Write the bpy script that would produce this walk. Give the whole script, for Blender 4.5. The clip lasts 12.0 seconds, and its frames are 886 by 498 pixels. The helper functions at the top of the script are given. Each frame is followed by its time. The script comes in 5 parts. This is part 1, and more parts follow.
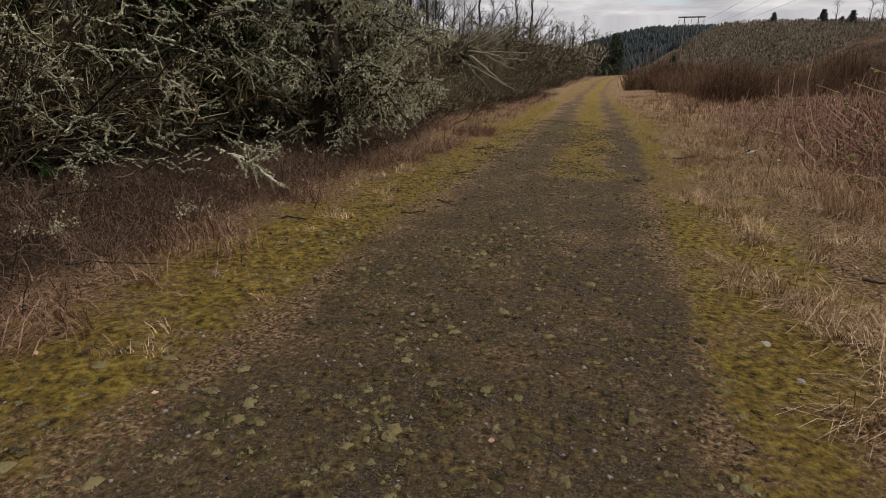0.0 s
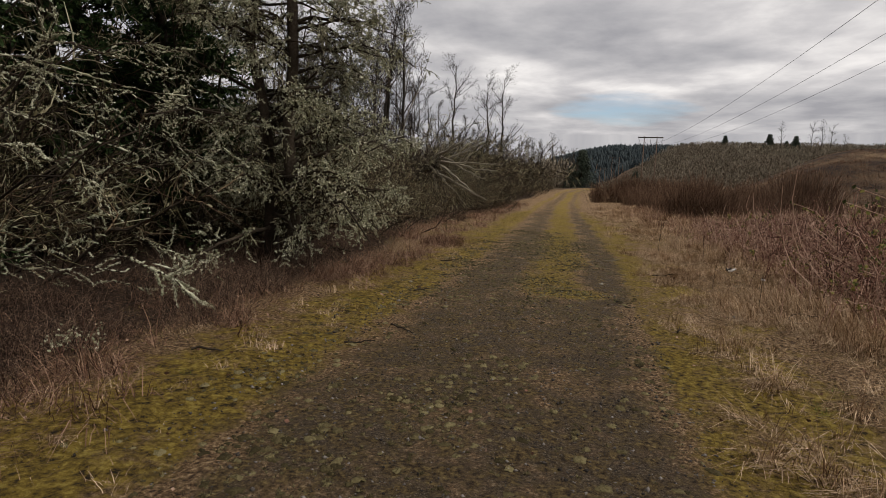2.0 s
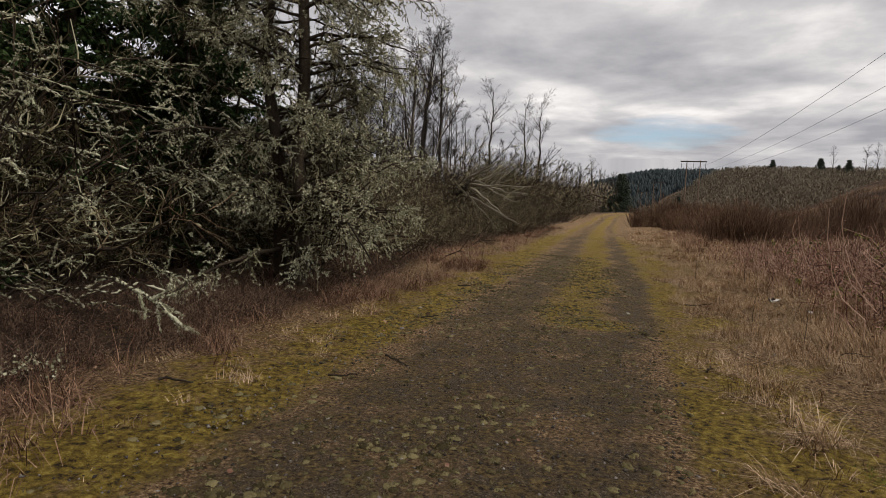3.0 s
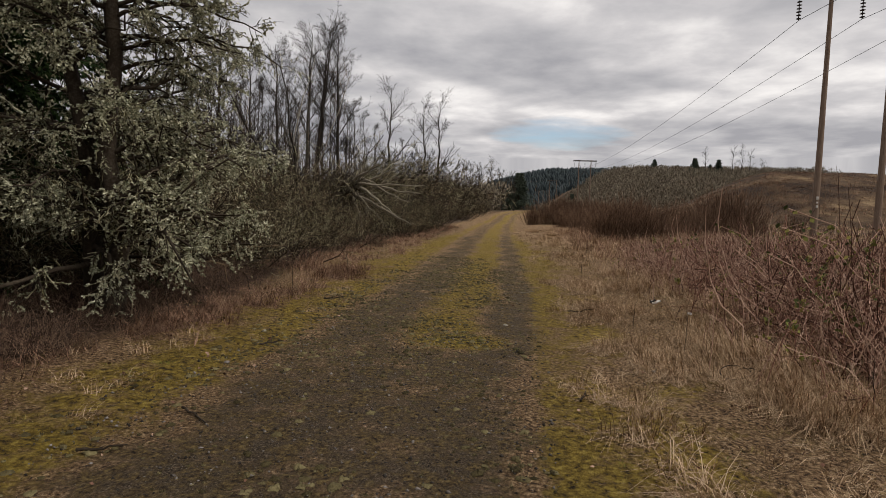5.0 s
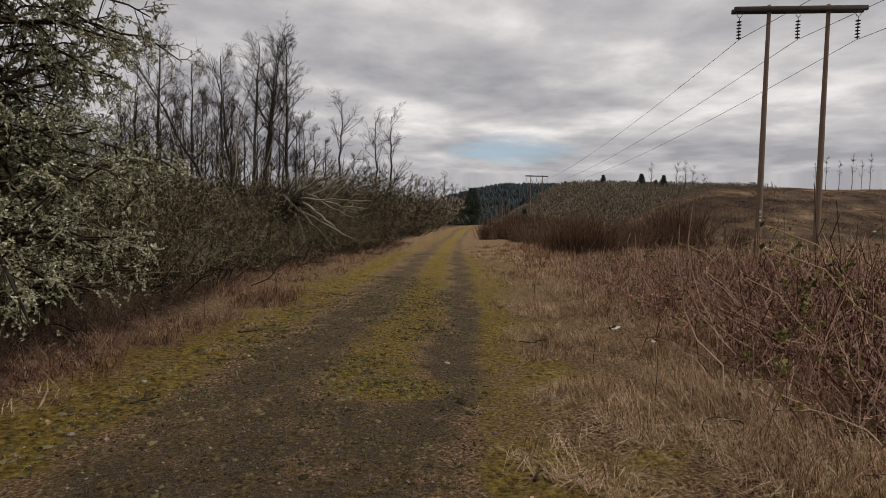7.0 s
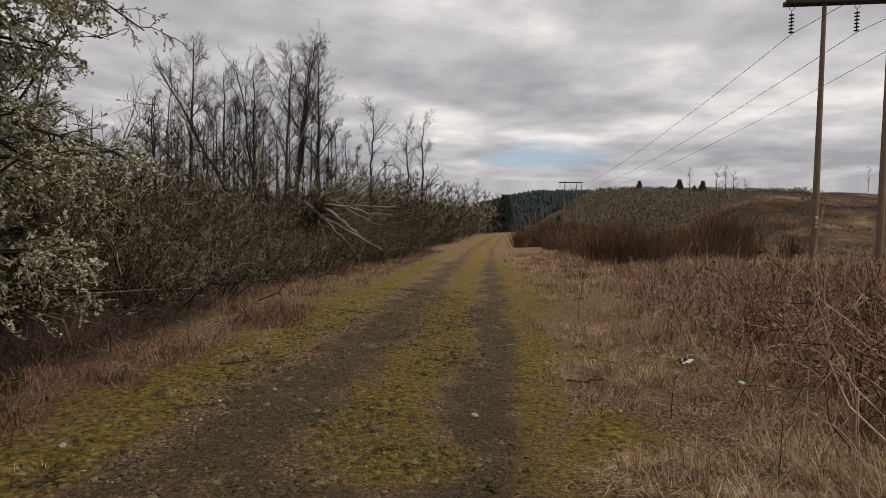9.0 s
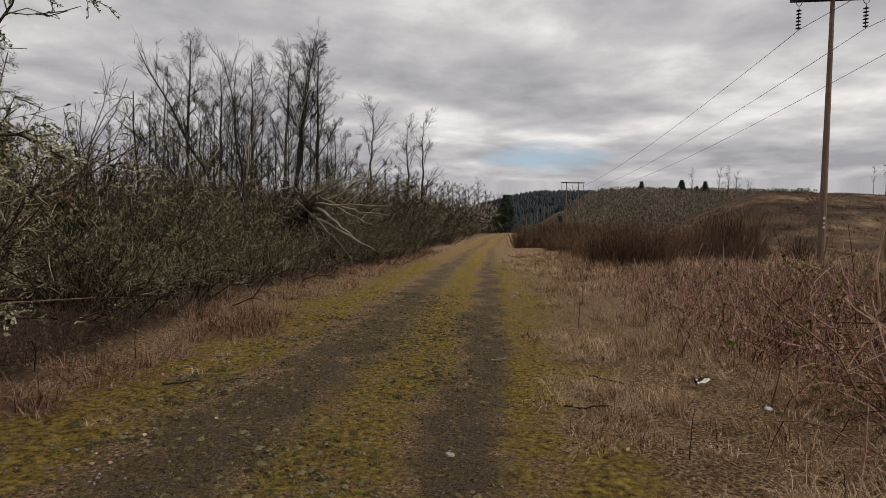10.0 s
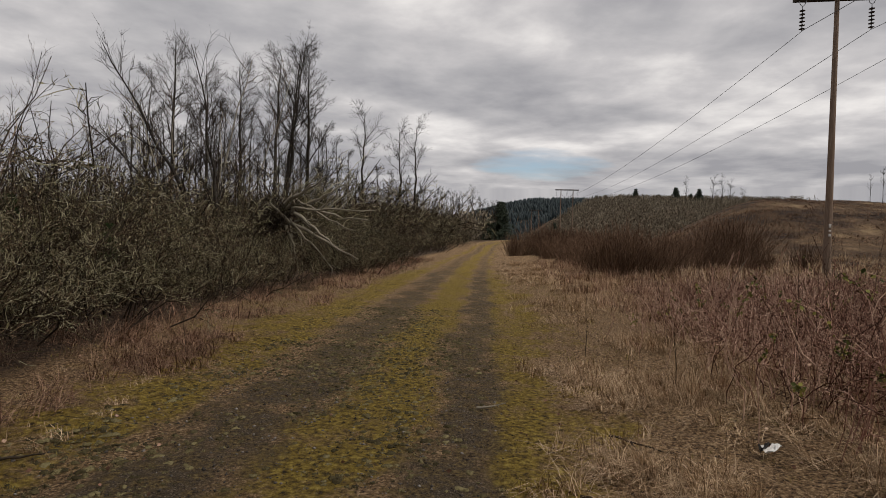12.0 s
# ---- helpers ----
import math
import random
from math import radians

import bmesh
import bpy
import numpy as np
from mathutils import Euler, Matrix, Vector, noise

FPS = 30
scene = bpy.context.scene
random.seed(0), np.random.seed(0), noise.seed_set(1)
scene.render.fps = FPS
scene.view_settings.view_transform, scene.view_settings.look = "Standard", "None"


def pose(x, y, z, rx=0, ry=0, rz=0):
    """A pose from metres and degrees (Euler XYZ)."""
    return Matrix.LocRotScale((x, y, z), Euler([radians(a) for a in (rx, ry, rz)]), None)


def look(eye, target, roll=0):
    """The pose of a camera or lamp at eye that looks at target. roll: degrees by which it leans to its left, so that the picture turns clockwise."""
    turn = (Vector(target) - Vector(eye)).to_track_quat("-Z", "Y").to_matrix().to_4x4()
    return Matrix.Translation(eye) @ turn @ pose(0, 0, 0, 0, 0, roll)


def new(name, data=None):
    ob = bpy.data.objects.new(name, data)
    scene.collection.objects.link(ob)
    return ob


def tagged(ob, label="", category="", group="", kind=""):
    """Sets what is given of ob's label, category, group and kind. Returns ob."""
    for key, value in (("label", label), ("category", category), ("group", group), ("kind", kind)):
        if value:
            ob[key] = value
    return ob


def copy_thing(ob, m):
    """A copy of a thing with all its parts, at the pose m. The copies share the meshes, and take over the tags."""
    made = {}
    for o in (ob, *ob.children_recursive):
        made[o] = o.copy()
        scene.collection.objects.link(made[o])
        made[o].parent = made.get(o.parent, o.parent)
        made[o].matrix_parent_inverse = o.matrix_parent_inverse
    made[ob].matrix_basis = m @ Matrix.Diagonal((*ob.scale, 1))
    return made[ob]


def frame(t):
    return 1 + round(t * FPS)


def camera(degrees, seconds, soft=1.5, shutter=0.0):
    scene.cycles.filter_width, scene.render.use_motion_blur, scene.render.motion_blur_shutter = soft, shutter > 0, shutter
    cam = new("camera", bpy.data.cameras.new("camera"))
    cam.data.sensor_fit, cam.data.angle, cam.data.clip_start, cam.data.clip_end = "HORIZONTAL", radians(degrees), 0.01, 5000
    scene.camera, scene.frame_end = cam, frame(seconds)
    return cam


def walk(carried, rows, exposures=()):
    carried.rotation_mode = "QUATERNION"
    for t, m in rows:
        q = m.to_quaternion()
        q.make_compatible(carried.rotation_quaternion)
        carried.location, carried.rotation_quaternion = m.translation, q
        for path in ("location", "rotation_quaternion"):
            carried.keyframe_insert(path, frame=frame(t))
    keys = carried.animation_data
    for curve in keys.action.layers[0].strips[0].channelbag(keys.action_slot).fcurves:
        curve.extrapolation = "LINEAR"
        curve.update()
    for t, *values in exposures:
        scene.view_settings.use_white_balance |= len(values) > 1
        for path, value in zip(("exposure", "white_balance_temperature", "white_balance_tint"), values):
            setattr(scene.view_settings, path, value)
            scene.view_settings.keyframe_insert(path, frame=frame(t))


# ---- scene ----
PATH = [
    (0, (-0.025, 0.087, 1.456), (-0.547, 1.926, 0.865), 0.7),
    (0.5, (-0.125, 0.321, 1.446), (-0.579, 2.215, 0.988), 1.0),
    (1, (-0.1, 0.545, 1.455), (-0.521, 2.464, 1.081), 1.6),
    (1.5, (-0.064, 0.81, 1.469), (-0.465, 2.744, 1.151), 2.0),
    (2, (-0.136, 1.097, 1.457), (-0.592, 3.03, 1.227), 2.2),
    (2.5, (-0.002, 1.374, 1.408), (-0.552, 3.289, 1.232), 2.7),
    (3, (0.092, 1.643, 1.431), (-0.498, 3.548, 1.278), 2.5),
    (3.2, (0.042, 1.713, 1.45), (-0.518, 3.628, 1.308), 2.5),
    (4.8, (0.403, 2.645, 1.516), (0.115, 4.619, 1.378), 2.0),
    (5, (0.412, 2.794, 1.487), (0.147, 4.771, 1.344), 1.8),
    (5.5, (0.415, 3.086, 1.509), (0.209, 5.069, 1.353), 1.7),
    (6, (0.487, 3.365, 1.48), (0.325, 5.354, 1.358), 1.6),
    (6.5, (0.578, 3.644, 1.543), (0.455, 5.638, 1.442), 1.6),
    (7, (0.536, 3.894, 1.531), (0.428, 5.89, 1.445), 1.5),
    (7.2, (0.487, 4.028, 1.523), (0.375, 6.023, 1.444), 1.6),
    (8.8, (0.507, 5.196, 1.528), (0.287, 7.183, 1.462), 1.3),
    (9, (0.508, 5.378, 1.536), (0.285, 7.364, 1.473), 1.4),
    (9.5, (0.552, 5.775, 1.527), (0.321, 7.761, 1.464), 1.5),
    (10, (0.636, 6.238, 1.537), (0.407, 8.224, 1.475), 1.5),
    (10.5, (0.598, 6.673, 1.518), (0.359, 8.658, 1.456), 1.5),
    (11, (0.596, 7.048, 1.524), (0.325, 9.029, 1.473), 1.6),
    (11.5, (0.624, 7.481, 1.546), (0.371, 9.464, 1.501), 1.7),
    (12, (0.666, 7.883, 1.534), (0.456, 9.872, 1.498), 1.6),
]
cam = camera(76.1, 12.0, soft=0.75)
walk(cam, [(t, look(eye, goal, roll)) for t, eye, goal, roll in PATH],
     exposures=[(t, stops, 6680, 11) for t, stops in ((0.0, 0.68), (1.0, 0.28), (2.0, 0.46), (2.5, 0.52), (6.0, 0.48), (7.0, 0.36), (9.0, 0.42), (12.0, 0.34))])

# ---- sky and light ----
rng = np.random.default_rng(7)
world = bpy.data.worlds.new("overcast_sky")
scene.world = world
world.use_nodes = True


def wire(tree, kind, ins=(), **props):
    """One node: properties by name, inputs by index or name; a socket as value is linked."""
    nd = tree.nodes.new(kind)
    for k, v in props.items():
        if k == "operation": nd.operation = v
        elif k == "blend_type": nd.blend_type = v
        elif k == "data_type": nd.data_type = v
        elif k == "sky_type": nd.sky_type = v
        elif k == "attribute_name": nd.attribute_name = v
    for k, v in dict(ins).items():
        if isinstance(v, bpy.types.NodeSocket):
            tree.links.new(v, nd.inputs[k])
        else:
            nd.inputs[k].default_value = v
    return nd


def ramp(tree, fac, stops):
    nd = tree.nodes.new("ShaderNodeValToRGB")
    tree.links.new(fac, nd.inputs[0])
    el = nd.color_ramp.elements
    while len(el) < len(stops):
        el.new(0.5)
    for e, (p, c) in zip(el, stops):
        e.position = p
        e.color = (*c, 1) if len(c) == 3 else c
    return nd.outputs[0]


def build_sky():
    t = world.node_tree
    t.nodes.clear()
    out = t.nodes.new("ShaderNodeOutputWorld")
    co = wire(t, "ShaderNodeTexCoord").outputs["Generated"]
    sep = wire(t, "ShaderNodeSeparateXYZ", {0: co})
    z = wire(t, "ShaderNodeMath", {0: sep.outputs[2], 1: 0.09}, operation="MAXIMUM").outputs[0]
    zz = wire(t, "ShaderNodeMath", {0: z, 1: 0.10}, operation="ADD").outputs[0]
    px = wire(t, "ShaderNodeMath", {0: sep.outputs[0], 1: zz}, operation="DIVIDE").outputs[0]
    py = wire(t, "ShaderNodeMath", {0: sep.outputs[1], 1: zz}, operation="DIVIDE").outputs[0]
    flat = wire(t, "ShaderNodeCombineXYZ", {0: px, 1: py, 2: 3.3}).outputs[0]
    wide = wire(t, "ShaderNodeTexNoise", {"Vector": flat, "Scale": 0.9, "Detail": 3.0, "Roughness": 0.5, "Distortion": 0.15}).outputs[0]
    puff = wire(t, "ShaderNodeTexNoise", {"Vector": flat, "Scale": 2.6, "Detail": 7.0, "Roughness": 0.55, "Distortion": 0.1}).outputs[0]
    wide = wire(t, "ShaderNodeMath", {0: wide, 1: 0.55}, operation="MULTIPLY").outputs[0]
    big = wire(t, "ShaderNodeMath", {0: puff, 1: 0.45, 2: wide}, operation="MULTIPLY_ADD").outputs[0]
    # brighter rims where the cover breaks up, low to the right of the track's end
    rx = wire(t, "ShaderNodeMath", {0: sep.outputs[0], 1: 3.6, 2: -0.86}, operation="MULTIPLY_ADD").outputs[0]
    rz = wire(t, "ShaderNodeMath", {0: sep.outputs[2], 1: 24.0, 2: -3.9}, operation="MULTIPLY_ADD").outputs[0]
    r2 = wire(t, "ShaderNodeMath", {0: rx, 1: rx}, operation="MULTIPLY").outputs[0]
    r2 = wire(t, "ShaderNodeMath", {0: rz, 1: rz, 2: r2}, operation="MULTIPLY_ADD").outputs[0]
    rim = wire(t, "ShaderNodeMapRange", {0: r2, 1: 1.0, 2: 0.0, 3: 0.0, 4: 0.12}).outputs[0]
    big = wire(t, "ShaderNodeMath", {0: big, 1: rim}, operation="ADD").outputs[0]
    low = wire(t, "ShaderNodeMapRange", {0: sep.outputs[2], 1: 0.16, 2: 0.10, 3: 0.0, 4: -0.075}).outputs[0]
    big = wire(t, "ShaderNodeMath", {0: big, 1: low}, operation="ADD").outputs[0]
    grey = ramp(t, big, [(0.36, (0.265, 0.268, 0.29)), (0.46, (0.355, 0.355, 0.372)), (0.54, (0.445, 0.44, 0.452)), (0.66, (0.66, 0.65, 0.645))])
    # a thin place low over the track's end lets blue and bright rims through
    gap = wire(t, "ShaderNodeTexNoise", {"Vector": wire(t, "ShaderNodeVectorMath", {0: flat, 1: (1.0, 1.6, 1.0)}, operation="MULTIPLY").outputs[0], "Scale": 1.15, "Detail": 5.0, "Roughness": 0.55, "Distortion": 0.2}).outputs[0]
    gx = wire(t, "ShaderNodeMath", {0: sep.outputs[0], 1: 0.055}, operation="SUBTRACT").outputs[0]
    gx2 = wire(t, "ShaderNodeMath", {0: gx, 1: 8.5}, operation="MULTIPLY").outputs[0]
    gz_ = wire(t, "ShaderNodeMath", {0: sep.outputs[2], 1: 0.133}, operation="SUBTRACT").outputs[0]
    gz2 = wire(t, "ShaderNodeMath", {0: gz_, 1: 40.0}, operation="MULTIPLY").outputs[0]
    a = wire(t, "ShaderNodeMath", {0: gx2, 1: gx2}, operation="MULTIPLY").outputs[0]
    b = wire(t, "ShaderNodeMath", {0: gz2, 1: gz2}, operation="MULTIPLY").outputs[0]
    d = wire(t, "ShaderNodeMath", {0: a, 1: b}, operation="ADD").outputs[0]
    near = wire(t, "ShaderNodeMath", {0: 1.0, 1: d}, operation="SUBTRACT").outputs[0]
    wob = wire(t, "ShaderNodeMath", {0: gap, 1: 3.4}, operation="MULTIPLY").outputs[0]
    hole = wire(t, "ShaderNodeMath", {0: near, 1: wob}, operation="ADD").outputs[0]
    hf = wire(t, "ShaderNodeMapRange", {0: hole, 1: 1.55, 2: 2.5, 3: 0.0, 4: 0.95}).outputs[0]
    sky = wire(t, "ShaderNodeTexSky", sky_type="NISHITA")
    sky.sun_disc = False
    sky.sun_elevation, sky.sun_rotation = radians(52), radians(108)
    blue = wire(t, "ShaderNodeBackground", {0: sky.outputs[0], 1: 0.09})
    cloud = wire(t, "ShaderNodeBackground", {0: grey, 1: 1.0})
    mix = wire(t, "ShaderNodeMixShader", {0: hf, 1: cloud.outputs[0], 2: blue.outputs[0]})
    t.links.new(mix.outputs[0], out.inputs[0])


build_sky()
lamp = bpy.data.lights.new("sun", "SUN")
lamp.energy, lamp.angle, lamp.color = 1.5, radians(16), (1.0, 0.96, 0.9)
sun = new("sun", lamp)
sun.matrix_world = look((9, -3, 12), (0, 0, 0))


# ---- materials ----
def surface(name, stops, rough=0.85, scale=8.0, fine=60.0, island=0.5, bump=0.3, spec=0.12, obrand=0.0, thin=0.0, stretch=(1, 1, 1)):
    """Colours from stops, mixed by a coarse and a fine noise, a random value per island and per object."""
    m = bpy.data.materials.new(name)
    m.use_nodes = True
    t = m.node_tree
    bs = t.nodes["Principled BSDF"]
    co = wire(t, "ShaderNodeTexCoord").outputs["Object"]
    co = wire(t, "ShaderNodeVectorMath", {0: co, 1: stretch}, operation="MULTIPLY").outputs[0]
    n1 = wire(t, "ShaderNodeTexNoise", {"Vector": co, "Scale": scale, "Detail": 4.0, "Roughness": 0.6}).outputs[0]
    n2 = wire(t, "ShaderNodeTexNoise", {"Vector": co, "Scale": fine, "Detail": 3.0, "Roughness": 0.65}).outputs[0]
    fac = wire(t, "ShaderNodeMath", {0: n1, 1: 0.6, 2: -0.3}, operation="MULTIPLY_ADD").outputs[0]
    fac2 = wire(t, "ShaderNodeMath", {0: n2, 1: 0.7, 2: 0.15}, operation="MULTIPLY_ADD").outputs[0]
    fac = wire(t, "ShaderNodeMath", {0: fac, 1: fac2}, operation="ADD").outputs[0]
    if island:
        r = wire(t, "ShaderNodeNewGeometry").outputs["Random Per Island"]
        r = wire(t, "ShaderNodeMath", {0: r, 1: island, 2: -island / 2}, operation="MULTIPLY_ADD").outputs[0]
        fac = wire(t, "ShaderNodeMath", {0: fac, 1: r}, operation="ADD").outputs[0]
    if obrand:
        r = wire(t, "ShaderNodeObjectInfo").outputs["Random"]
        r = wire(t, "ShaderNodeMath", {0: r, 1: obrand, 2: -obrand / 2}, operation="MULTIPLY_ADD").outputs[0]
        fac = wire(t, "ShaderNodeMath", {0: fac, 1: r}, operation="ADD").outputs[0]
    t.links.new(ramp(t, fac, stops), bs.inputs["Base Color"])
    bs.inputs["Roughness"].default_value = rough
    bs.inputs["Specular IOR Level"].default_value = spec
    if bump:
        bp = wire(t, "ShaderNodeBump", {"Height": n2, "Strength": bump, "Distance": 0.02})
        t.links.new(bp.outputs[0], bs.inputs["Normal"])
    return m


M = {
    "bark": surface("dark_bark", [(0.2, (0.013, 0.009, 0.006)), (0.55, (0.038, 0.028, 0.019)), (0.85, (0.10, 0.080, 0.057))], scale=3, fine=30, obrand=0.15),
    "greybark": surface("grey_alder_bark", [(0.2, (0.014, 0.011, 0.009)), (0.55, (0.036, 0.030, 0.024)), (0.9, (0.095, 0.084, 0.070))], scale=0.8, fine=12, obrand=0.3),
    "twig": surface("brown_twigs", [(0.3, (0.010, 0.006, 0.004)), (0.55, (0.058, 0.036, 0.021)), (0.88, (0.23, 0.165, 0.10))], scale=1.2, fine=20, island=0.6, bump=0, obrand=0.25),
    "fartwig": surface("grey_brown_twigs", [(0.2, (0.012, 0.009, 0.007)), (0.55, (0.032, 0.025, 0.019)), (0.9, (0.075, 0.061, 0.049))], scale=0.6, fine=9, island=0.5, bump=0, obrand=0.25),
    "lichen": surface("pale_lichen", [(0.15, (0.09, 0.092, 0.052)), (0.45, (0.29, 0.29, 0.185)), (0.8, (0.70, 0.68, 0.52))], scale=1.6, fine=14, island=0.3, bump=0),
    "dulllichen": surface("dull_olive_lichen", [(0.2, (0.022, 0.020, 0.008)), (0.5, (0.130, 0.112, 0.056)), (0.82, (0.44, 0.40, 0.265))], scale=2.0, fine=30, island=0.7, bump=0, obrand=0.3),
    "cedar": surface("dark_green_needles", [(0.15, (0.008, 0.016, 0.005)), (0.5, (0.022, 0.042, 0.012)), (0.85, (0.055, 0.085, 0.026))], scale=1.2, fine=25, island=0.6, bump=0, obrand=0.2),
    "farcon": surface("distant_conifer_green", [(0.15, (0.022, 0.031, 0.021)), (0.5, (0.046, 0.058, 0.040)), (0.85, (0.085, 0.10, 0.07))], scale=0.2, fine=2, island=0.5, bump=0),
    # conifer green shifted to blue-grey: slight distance haze mixed into the colour
    "forest": surface("far_forest_hazed_green", [(0.15, (0.028, 0.038, 0.042)), (0.5, (0.045, 0.058, 0.062)), (0.85, (0.072, 0.086, 0.086))], scale=0.02, fine=0.2, island=0.5, bump=0),
    "brush": surface("olive_brown_brush", [(0.15, (0.046, 0.036, 0.024)), (0.5, (0.160, 0.132, 0.094)), (0.85, (0.27, 0.23, 0.17))], scale=0.05, fine=0.6, island=0.7, bump=0),
    "cane": surface("red_brown_canes", [(0.2, (0.050, 0.021, 0.014)), (0.52, (0.245, 0.125, 0.090)), (0.88, (0.62, 0.43, 0.32))], scale=1.5, fine=20, island=0.8, bump=0, obrand=0.2),
    "deadleaf": surface("dead_bramble_leaves", [(0.2, (0.06, 0.030, 0.018)), (0.52, (0.20, 0.104, 0.070)), (0.9, (0.50, 0.34, 0.24))], scale=2, fine=25, island=0.8, bump=0),
    # shaded versions of the bramble cane and leaf colours, for beneath the thicket
    "shadecane": surface("shaded_brown_canes", [(0.2, (0.016, 0.009, 0.006)), (0.52, (0.065, 0.036, 0.024)), (0.9, (0.26, 0.18, 0.125))], scale=1.5, fine=20, island=0.8, bump=0, obrand=0.2),
    "shadeleaf": surface("shaded_bramble_leaves", [(0.2, (0.015, 0.009, 0.006)), (0.52, (0.055, 0.031, 0.021)), (0.9, (0.20, 0.135, 0.09))], scale=2, fine=25, island=0.8, bump=0),
    "greenleaf": surface("yellow_green_leaves", [(0.15, (0.045, 0.06, 0.022)), (0.5, (0.14, 0.145, 0.038)), (0.85, (0.33, 0.29, 0.08))], scale=3, fine=25, island=0.8, bump=0),
    "broom": surface("dark_broom_stems", [(0.15, (0.045, 0.025, 0.014)), (0.5, (0.118, 0.068, 0.042)), (0.85, (0.24, 0.155, 0.10))], scale=1, fine=12, island=0.6, bump=0, obrand=0.25),
    "straw": surface("dry_straw_grass", [(0.15, (0.13, 0.075, 0.033)), (0.5, (0.32, 0.205, 0.118)), (0.85, (0.66, 0.49, 0.32))], scale=0.7, fine=9, island=0.9, bump=0),
    "redgrass": surface("red_brown_dead_grass", [(0.15, (0.055, 0.026, 0.016)), (0.5, (0.165, 0.088, 0.055)), (0.88, (0.40, 0.255, 0.17))], scale=0.7, fine=9, island=0.9, bump=0),
    "mossgrass": surface("yellow_green_moss_blades", [(0.15, (0.055, 0.037, 0.010)), (0.5, (0.155, 0.118, 0.026)), (0.88, (0.34, 0.27, 0.08))], scale=0.9, fine=9, island=0.8, bump=0),
    "cushion": surface("moss_cushion", [(0.15, (0.036, 0.028, 0.012)), (0.5, (0.085, 0.068, 0.031)), (0.85, (0.175, 0.145, 0.070))], scale=1.2, fine=90, island=0.8, bump=0.6),
    "freshgrass": surface("fresh_green_grass", [(0.15, (0.05, 0.075, 0.012)), (0.5, (0.12, 0.165, 0.022)), (0.85, (0.22, 0.25, 0.05))], scale=0.9, fine=9, island=0.8, bump=0),
    "stone": surface("grey_gravel", [(0.1, (0.03, 0.025, 0.021)), (0.5, (0.075, 0.063, 0.053)), (0.9, (0.22, 0.195, 0.17))], scale=5, fine=60, island=1.0, bump=0.2),
    "pole": surface("weathered_pole_wood", [(0.15, (0.085, 0.057, 0.040)), (0.5, (0.18, 0.125, 0.090)), (0.85, (0.31, 0.24, 0.185))], scale=3, fine=14, island=0.1, bump=0.5, stretch=(6, 6, 0.35)),
    "arm": surface("dark_crossarm_wood", [(0.15, (0.03, 0.025, 0.021)), (0.5, (0.065, 0.055, 0.046)), (0.9, (0.12, 0.10, 0.085))], scale=3, fine=20, island=0.1, bump=0.4),
    "insul": surface("dark_glazed_insulator", [(0.2, (0.012, 0.011, 0.011)), (0.8, (0.03, 0.026, 0.024))], rough=0.25, spec=0.5, island=0, bump=0),
    "steel": surface("galvanised_steel", [(0.2, (0.10, 0.10, 0.105)), (0.8, (0.2, 0.2, 0.21))], rough=0.5, island=0, bump=0),
    "cable": surface("aluminium_cable", [(0.2, (0.06, 0.06, 0.065)), (0.8, (0.10, 0.10, 0.105))], rough=0.6, island=0, bump=0),
    "paper": surface("white_scrap", [(0.2, (0.55, 0.53, 0.5)), (0.8, (0.8, 0.79, 0.76))], island=0.1, bump=0.1),
    "deadwood": surface("bleached_dead_wood", [(0.15, (0.11, 0.093, 0.07)), (0.5, (0.22, 0.192, 0.145)), (0.85, (0.37, 0.335, 0.265))], scale=2, fine=20, island=0.4, bump=0.3),
    "tag": surface("pale_pole_tag", [(0.2, (0.38, 0.36, 0.33)), (0.8, (0.6, 0.58, 0.54))], island=0.3, bump=0),
    "darkscrap": surface("dark_scrap", [(0.2, (0.02, 0.02, 0.02)), (0.8, (0.05, 0.045, 0.04))], island=0.1, bump=0),
}


